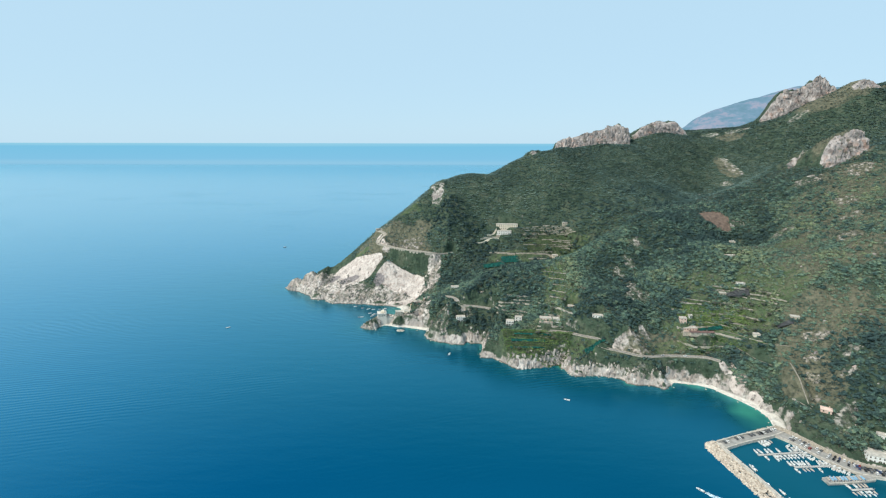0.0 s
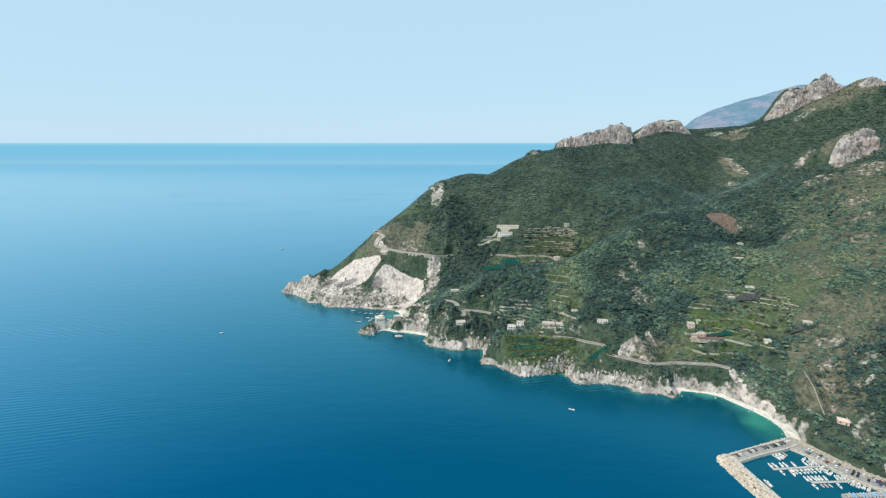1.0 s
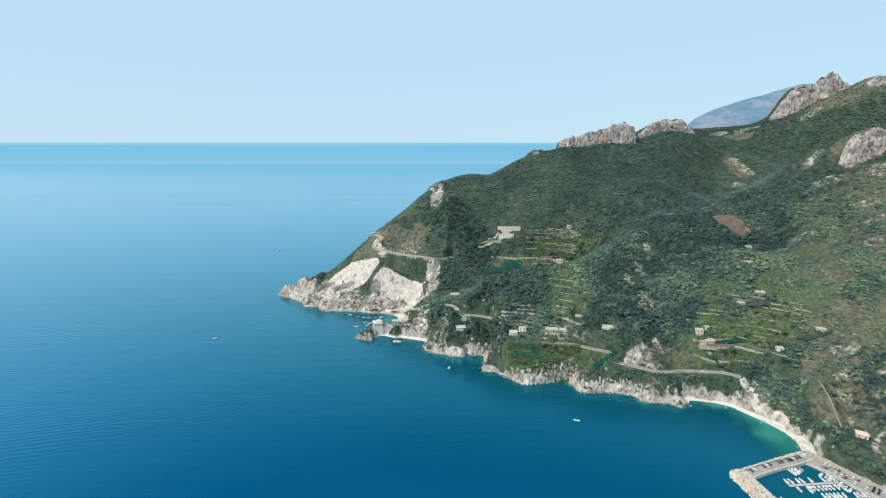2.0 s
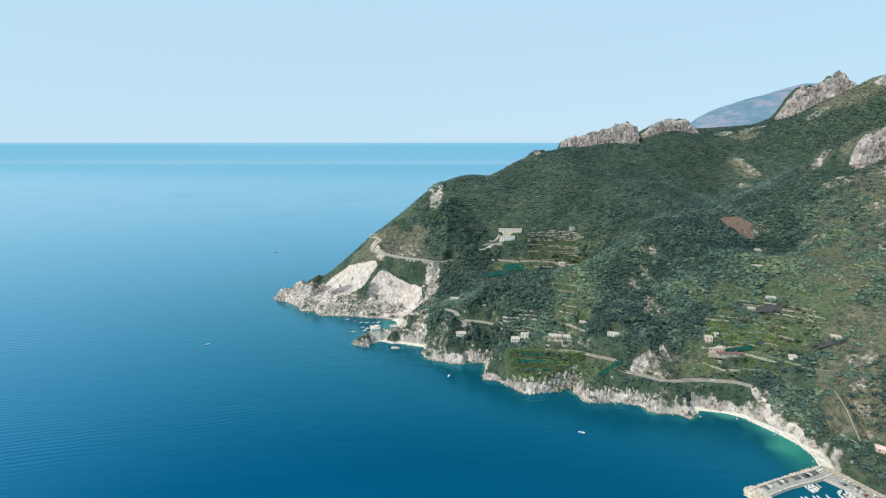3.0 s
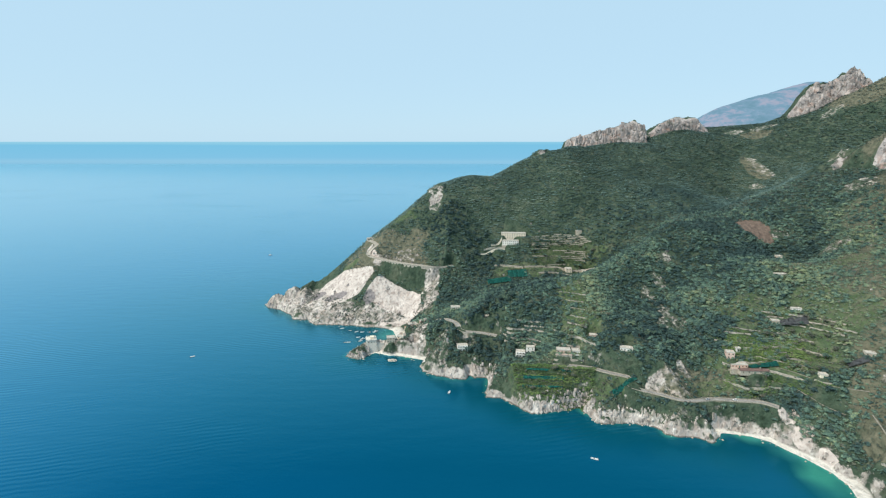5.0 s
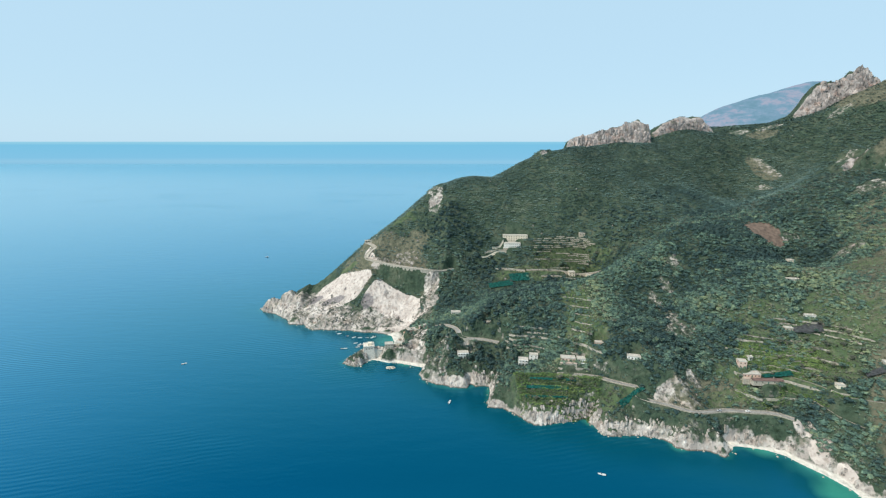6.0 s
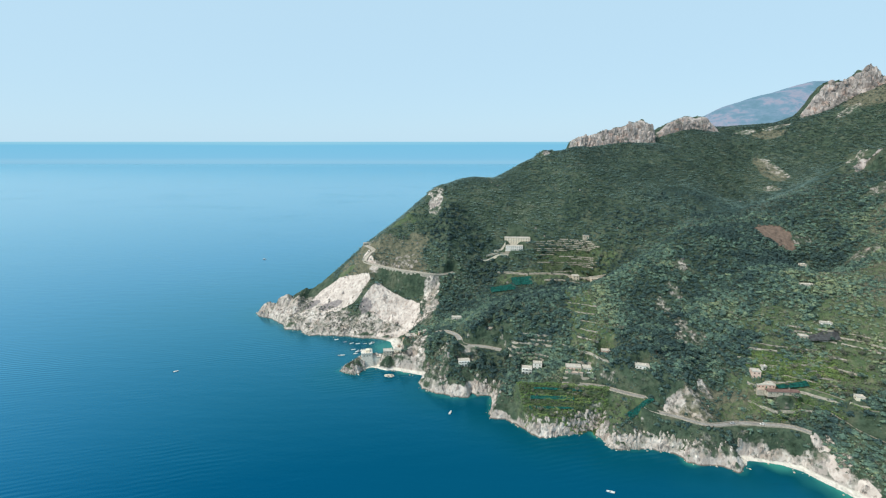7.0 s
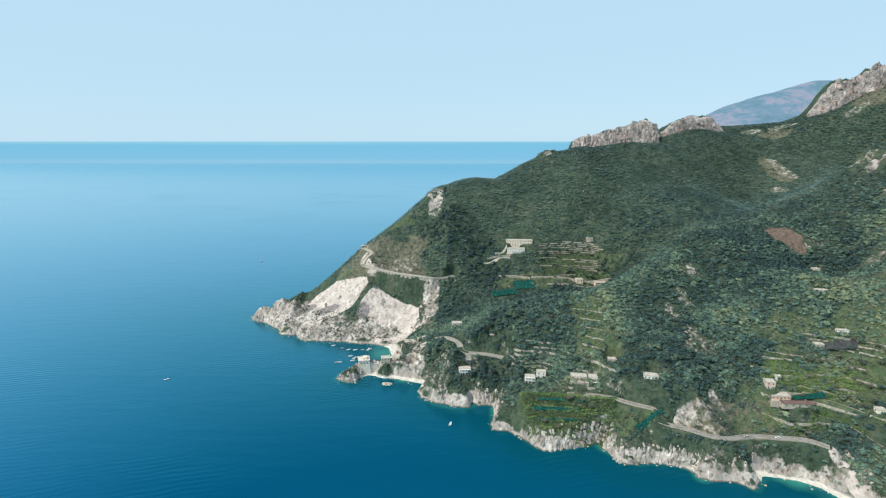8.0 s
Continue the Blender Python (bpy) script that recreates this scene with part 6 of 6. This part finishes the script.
def shard_shapes(count, seed):
    """Split blocks of limestone: skewed, tapered boxes with a broken top."""
    shapes = []
    rng = random.Random(seed)
    for _ in range(count):
        bm = bmesh.new()
        n = rng.choice((4, 5, 5, 6))
        rings = []
        for z, wide in ((-1.0, 1.0), (rng.uniform(-0.1, 0.35), rng.uniform(0.8, 1.0)), (1.0, rng.uniform(0.3, 0.7))):
            ring = []
            for k in range(n):
                a = 2 * math.pi * (k + rng.uniform(-0.28, 0.28)) / n
                ring.append(bm.verts.new((math.cos(a) * wide * rng.uniform(0.75, 1.15), math.sin(a) * wide * rng.uniform(0.75, 1.15), z + (rng.uniform(-0.35, 0.35) if z > -1 else 0))))
            rings.append(ring)
        for low, high in zip(rings, rings[1:]):
            for k in range(n):
                bm.faces.new((low[k], low[(k + 1) % n], high[(k + 1) % n], high[k]))
        bm.faces.new(rings[-1])
        bmesh.ops.triangulate(bm, faces=bm.faces[:])
        bm.verts.index_update()
        shapes.append((np.array([v.co for v in bm.verts]), np.array([[v.index for v in f.verts] for f in bm.faces])))
        bm.free()
    return shapes


SHARDS = shard_shapes(18, 46)


def cliff_blocks():
    """Angular buttresses that break up the sea cliffs."""
    rng = np.random.RandomState(44)
    k = rng.randint(11, len(SHORE) - 14, 26000)
    at = SHORE[k] + (SHORE[k + 1] - SHORE[k]) * rng.rand(26000, 1)
    x, y = at[:, 0] + rng.normal(0, 8, 26000), at[:, 1] + rng.normal(0, 8, 26000)
    z, inland = height(x, y)
    slope = np.hypot(height(x + 1.5, y)[0] - z, height(x, y + 1.5)[0] - z) / 1.5
    chance = ease(0.5, 1.4, slope) * ease(-0.25, 0.15, rough(x, y, 16, 3)) * (1 - ease(10, 22, z + 8 * rough(x + 90, y, 22, 3)))
    keep = (rng.rand(len(x)) < 0.3 * chance) & (z > 0.4) & (inland > 0.5) & (beach_mask(x, y) < 0.4) & (off_road(x, y) > 0.95) & (from_edge(x, y, QUAY) < -10) & (np.hypot(x + 41, y - 635) > 10)
    x, y, z = x[keep], y[keep], z[keep]
    r = 0.9 + 1.7 * rng.rand(len(x)) ** 1.5
    tall = 0.7 + 0.7 * rng.rand(len(x))
    mesh = crowns_mesh("cliff_blocks", SHARDS, x, y, z - r * (tall - 0.2 - 0.45 * rng.rand(len(x))), r, tall, rng, CLIFF)
    tagged(new("cliff_blocks", mesh), "angular pale limestone buttresses of the sea cliffs", "rocks", kind="stuff")


def crag_blocks():
    """Pinnacles and split blocks along the crags."""
    rng = np.random.RandomState(45)
    rows = []
    for line in CRAGS:
        for (x0, y0, h0), (x1, y1, h1) in zip(line, line[1:]):
            n = int(math.hypot(x1 - x0, y1 - y0) * max(h0, h1) / 16) + 3
            for _ in range(n):
                t = rng.rand()
                h = h0 + (h1 - h0) * t
                rows.append((x0 + (x1 - x0) * t + rng.normal(0, 1.5), y0 + (y1 - y0) * t + rng.uniform(-0.42, 0.08) * h - 1.0, h))
    p = np.array(rows)
    z = height(p[:, 0], p[:, 1])[0]
    r = np.clip(p[:, 2] * (0.08 + 0.16 * rng.rand(len(p)) ** 1.6), 0.9, 6.0)
    tall = 0.7 + 0.9 * rng.rand(len(p)) ** 1.5
    mesh = crowns_mesh("crag_blocks", SHARDS, p[:, 0], p[:, 1], z - r * (tall - 0.2 - 0.6 * rng.rand(len(p))), r, tall, rng, CRAG)
    tagged(new("crag_blocks", mesh), "split limestone pinnacles along the crags", "rocks", kind="stuff")


def outcrops():
    """Loose rocks and small outcrops on the open slopes."""
    rng = np.random.RandomState(41)
    x, y = rng.uniform(-220, 760, 26000), rng.uniform(345, 1120, 26000)
    z, inland = height(x, y)
    chance = (0.12 * region(x, y, DRY) + 0.4 * region(x, y, ROCKY) + 0.12 * region(x, y, BARE) + 0.012) * ease(-0.1, 0.3, rough(x, y, 26, 4))
    keep = (rng.rand(len(x)) < chance) & (inland > 8) & (z > 5) & (off_road(x, y) > 0.9)
    x, y, z = x[keep], y[keep], z[keep]
    r = 0.6 + 2.2 * rng.rand(len(x)) ** 2.0
    tall = 0.5 + 0.6 * rng.rand(len(x))
    mesh = crowns_mesh("outcrop_rocks", SHARDS, x, y, z - r * (tall - 0.4), r, tall, rng, CRAG)
    tagged(new("outcrop_rocks", mesh), "pale rocks scattered over the scrubby slopes", "rocks", kind="stuff")


outcrops()


cliff_blocks()
crag_blocks()


def islet():
    rng = np.random.RandomState(43)
    a, r = rng.rand(26) * 6.28, 4.0 * rng.rand(26) ** 0.6
    mesh = crowns_mesh("rock_islet", STONES, -66 + 1.3 * r * np.cos(a), 613.5 + 0.8 * r * np.sin(a), 0.9 - 0.3 * r, 1.0 + 0.8 * rng.rand(26), np.full(26, 0.8), rng, ROCK)
    tagged(new("rock_islet", mesh), "small pale rock islet off the beach", "rocks", kind="stuff")


islet()


# ---- single trees by the houses and the harbour ----
def make_tree(seed, high, spread, leaves, label):
    """Tapered trunk, limbs and a crown of many small clumps."""
    rng = random.Random(seed)
    tree = thing("tree", pose(0, 0, -420), label, "tree", "trees by the houses")
    bm = bmesh.new()
    fork = high * 0.42
    rod(bm, (0, 0, -1.2), (0.1, 0, fork), 0.26, 8, 0.17)
    part("trunk", bm, BARK, tree)
    tips = []
    for k in range(5):
        a = k * 1.256 + rng.uniform(-0.3, 0.3)
        tip = (math.cos(a) * spread * 0.55, math.sin(a) * spread * 0.55, high * rng.uniform(0.62, 0.82))
        bm = bmesh.new()
        rod(bm, (0.08, 0, fork - 0.25), tip, 0.13, 6, 0.04)
        part("limb", bm, BARK, tree)
        tips.append(tip)
    shape_rng = np.random.RandomState(seed)
    spots = []
    for tip in tips + [(0, 0, high * 0.86)]:
        for _ in range(9):
            spots.append([tip[0] + rng.gauss(0, spread * 0.24), tip[1] + rng.gauss(0, spread * 0.24), tip[2] + rng.gauss(0, high * 0.08)])
    p = np.array(spots)
    mesh = crowns_mesh("crown", BUSHES, p[:, 0], p[:, 1], p[:, 2], spread * (0.16 + 0.16 * shape_rng.rand(len(p))), np.full(len(p), 0.8), shape_rng, leaves)
    shared("crown", mesh, tree, Matrix())
    return tree


TREES = [
    make_tree(51, 8.0, 3.4, TALL_LEAVES, "tall dark green oak with uneven crown"), make_tree(52, 6.5, 3.0, WOOD_LEAVES, "green chestnut tree with loose crown"),
    make_tree(53, 5.0, 2.6, SCRUB_LEAVES, "grey-green olive tree on a terrace"), make_tree(54, 9.0, 3.8, TALL_LEAVES, "large dark pine with broad crown"),
]


def place_trees():
    rng = random.Random(12)
    # stretches of plan: x, y, half width, half depth, count, kinds
    for x, y, rx, ry, n, kinds in ((32, 596, 22, 14, 16, (0, 3, 1)), (70, 585, 22, 12, 12, (0, 3, 1)), (106, 560, 20, 8, 8, (1, 0)), (325, 512, 46, 28, 60, (2, 2, 1, 2)), (175, 790, 50, 24, 34, (2, 1)), (110, 522, 44, 12, 8, (2,)), (350, 352, 22, 12, 12, (1, 0)), (150, 570, 22, 16, 8, (1, 2)), (-30, 640, 22, 12, 8, (0, 1)), (62, 622, 18, 12, 24, (0, 1, 3)), (215, 540, 24, 12, 16, (0, 1))):
        for _ in range(n):
            px, py = x + rng.uniform(-rx, rx), y + rng.uniform(-ry, ry)
            if min(math.hypot(px - h[0], py - h[1]) - h[2] for h in PLOTS) < 2.0 or float(off_road(np.array([px]), np.array([py]))[0]) < 0.9:
                continue
            copy_thing(TREES[rng.choice(kinds)], pose(px, py, ground_at(px, py), 0, 0, rng.uniform(0, 360)) @ Matrix.Scale(rng.uniform(0.7, 1.1), 4))


place_trees()
for _tree in TREES:
    for _ob in (*_tree.children_recursive, _tree):
        bpy.data.objects.remove(_ob)


# ---- boats at sea: x, y, turn, kind ----
COVE_BOATS = [
    (-146.6, 709.6, 20, 0), (-134.5, 702, 200, 3), (-124.4, 698, 30, 0), (-116.3, 696.9, 10, 0), (-107, 696.9, 190, 3), (-98.5, 698, 40, 1), (-118.7, 679.6, 15, 0),
    (-111.7, 674.3, 30, 1), (-113.9, 668, 20, 0), (-128.8, 663.8, 5, 0), (-132.5, 663.2, 0, 3),
]
SEA_BOATS = [(122, 436, 160, 0), (2, 541, 70, 0), (-400, 1130, 10, 4), (-311, 622, 30, 0)]
def foam_material():
    p = Paint("wake_foam", 0.6, 0, 0.3)
    return p.done(p.ramp(p.noise(1.6, 5), (0.35, (0.10, 0.32, 0.42)), (0.6, (0.75, 0.80, 0.82))))


for _x, _y, _turn, _kind in COVE_BOATS:
    moor(_kind, _x, _y, _turn, 0.0, "boats in the cove")
for _x, _y, _turn, _kind in SEA_BOATS:
    moor(_kind, _x, _y, _turn, 0.0, "boats out on the water")


def build_wake():
    bm = bmesh.new()
    rng = random.Random(2)
    for side in (-1, 0, 1):
        rows = []
        for t in np.linspace(0, 1, 14):
            x, spread = -3.5 - 26 * t, side * (0.6 + 3.2 * t)
            w = (0.5 + 0.7 * t) * (1 - 0.6 * t) * rng.uniform(0.7, 1.2)
            rows.append((bm.verts.new((x, spread - w, 0)), bm.verts.new((x, spread + w, 0))))
        for a, b in zip(rows, rows[1:]):
            bm.faces.new((a[0], b[0], b[1], a[1]))
    for v in bm.verts:
        v.co.z = 0.06
    bmesh.ops.recalc_face_normals(bm, faces=bm.faces)
    if bm.faces[0].normal.z < 0:
        bmesh.ops.reverse_faces(bm, faces=bm.faces)
    wake = new("wake", mesh_of("wake", bm, foam_material()))
    wake.matrix_world = pose(192, 309, 0, 0, 0, 135)
    tagged(wake, "white foaming wake trailing behind a motorboat", "wake", kind="stuff")
    boat = moor(0, 192, 309, 135, 0.05)
    tagged(boat, "white motorboat under way with foaming wake", group="boats out on the water")


build_wake()


# ---- cars ----
def make_car(paint):
    car = thing("car", pose(0, 0, -400), "small parked hatchback on the harbour quay", "car", "parked cars")
    bm = bmesh.new()
    rows = []
    for x, low, high, w in ((-2.0, 0.45, 0.85, 0.72), (-1.85, 0.25, 0.95, 0.82), (-0.9, 0.22, 0.98, 0.84), (0.7, 0.22, 0.92, 0.84), (1.6, 0.25, 0.80, 0.80), (1.95, 0.4, 0.68, 0.70)):
        rows.append([(x, -w, low), (x, -w, high - 0.12), (x, -w * 0.9, high), (x, w * 0.9, high), (x, w, high - 0.12), (x, w, low), (x, -w, low)])
    loft(bm, rows)
    part("body", bm, paint, car)
    bm = bmesh.new()
    vs = slab(bm, -1.75, 0.85, -0.76, 0.76, 0.92, 1.42)
    for v in vs:
        if v.co.z > 1.2:
            v.co.x = v.co.x * 0.72 - 0.18
            v.co.y *= 0.8
    part("windows", bm, GLASS, car)
    bm = bmesh.new()
    slab(bm, -1.42, 0.4, -0.62, 0.62, 1.4, 1.47)
    part("roof", bm, paint, car)
    for x in (-1.25, 1.25):
        for y in (-0.78, 0.78):
            bm = bmesh.new()
            rod(bm, (x, y - 0.1, 0.31), (x, y + 0.1, 0.31), 0.31, 10)
            part("wheel", bm, RUBBER, car)
    return car


CARS = [make_car(paint) for paint in CAR_PAINTS]
COLOURS = ["white", "silver", "black", "blue", "red", "grey"]


def park(x, y, z, turn, kind, where="parked on the harbour quay"):
    car = copy_thing(CARS[kind], pose(x, y, z, 0, 0, turn))
    tagged(car, "small " + COLOURS[kind] + " hatchback " + where)


def park_all():
    rng = random.Random(8)
    edge = smooth_line([(306.5, 374), (315, 359), (323.5, 345.5), (337, 333), (356, 325)], 2.7)
    for off in (0.0, 4.9):
        for i in range(1, len(edge) - 1):
            if rng.random() < 0.86:
                a, b = edge[i - 1], edge[i + 1]
                way = math.degrees(math.atan2(b[1] - a[1], b[0] - a[0]))
                nx, ny = math.sin(radians(way)), -math.cos(radians(way))
                park(edge[i][0] - nx * off * -1, edge[i][1] - ny * off * -1, 2.1, way + 90 + rng.uniform(-4, 4), rng.choice((0, 0, 0, 1, 1, 2, 2, 5, 5, 5, 3, 4)))
    for off in (-1.5, 2.6):
        way_line = smooth_line([(330, 336.5), (344, 328), (362, 321)], 2.9)
        for i in range(1, len(way_line) - 1):
            if rng.random() < 0.8:
                park(way_line[i][0], way_line[i][1] + off * 0.8, 2.1, 62 + rng.uniform(-6, 6), rng.choice((0, 1, 1, 2, 5, 5, 3)))
    line = smooth_line(PIER_AXIS, 2.9)
    for i in range(3, len(line) - 1):
        if rng.random() < 0.8:
            park(line[i][0] - 0.6, line[i][1] + 1.6, 2.2, 107 + rng.uniform(-3, 3), rng.choice((2, 2, 5, 5, 5, 1, 0)), "parked along the pier")
    park(264, 484.5, 25.6, 174, 0, "driving on the coast road")
    park(240, 486.3, 25.1, 186, 1, "driving on the coast road")
    park(245, 312, 2.4, 96, 0, "parked on the breakwater")
    park(248.5, 296, 2.4, 96, 5, "parked on the breakwater")


park_all()


# the models that were copied are no part of the place
for _model in (*CARS, *BOATS):
    for _ob in (*_model.children_recursive, _model):
        bpy.data.objects.remove(_ob)
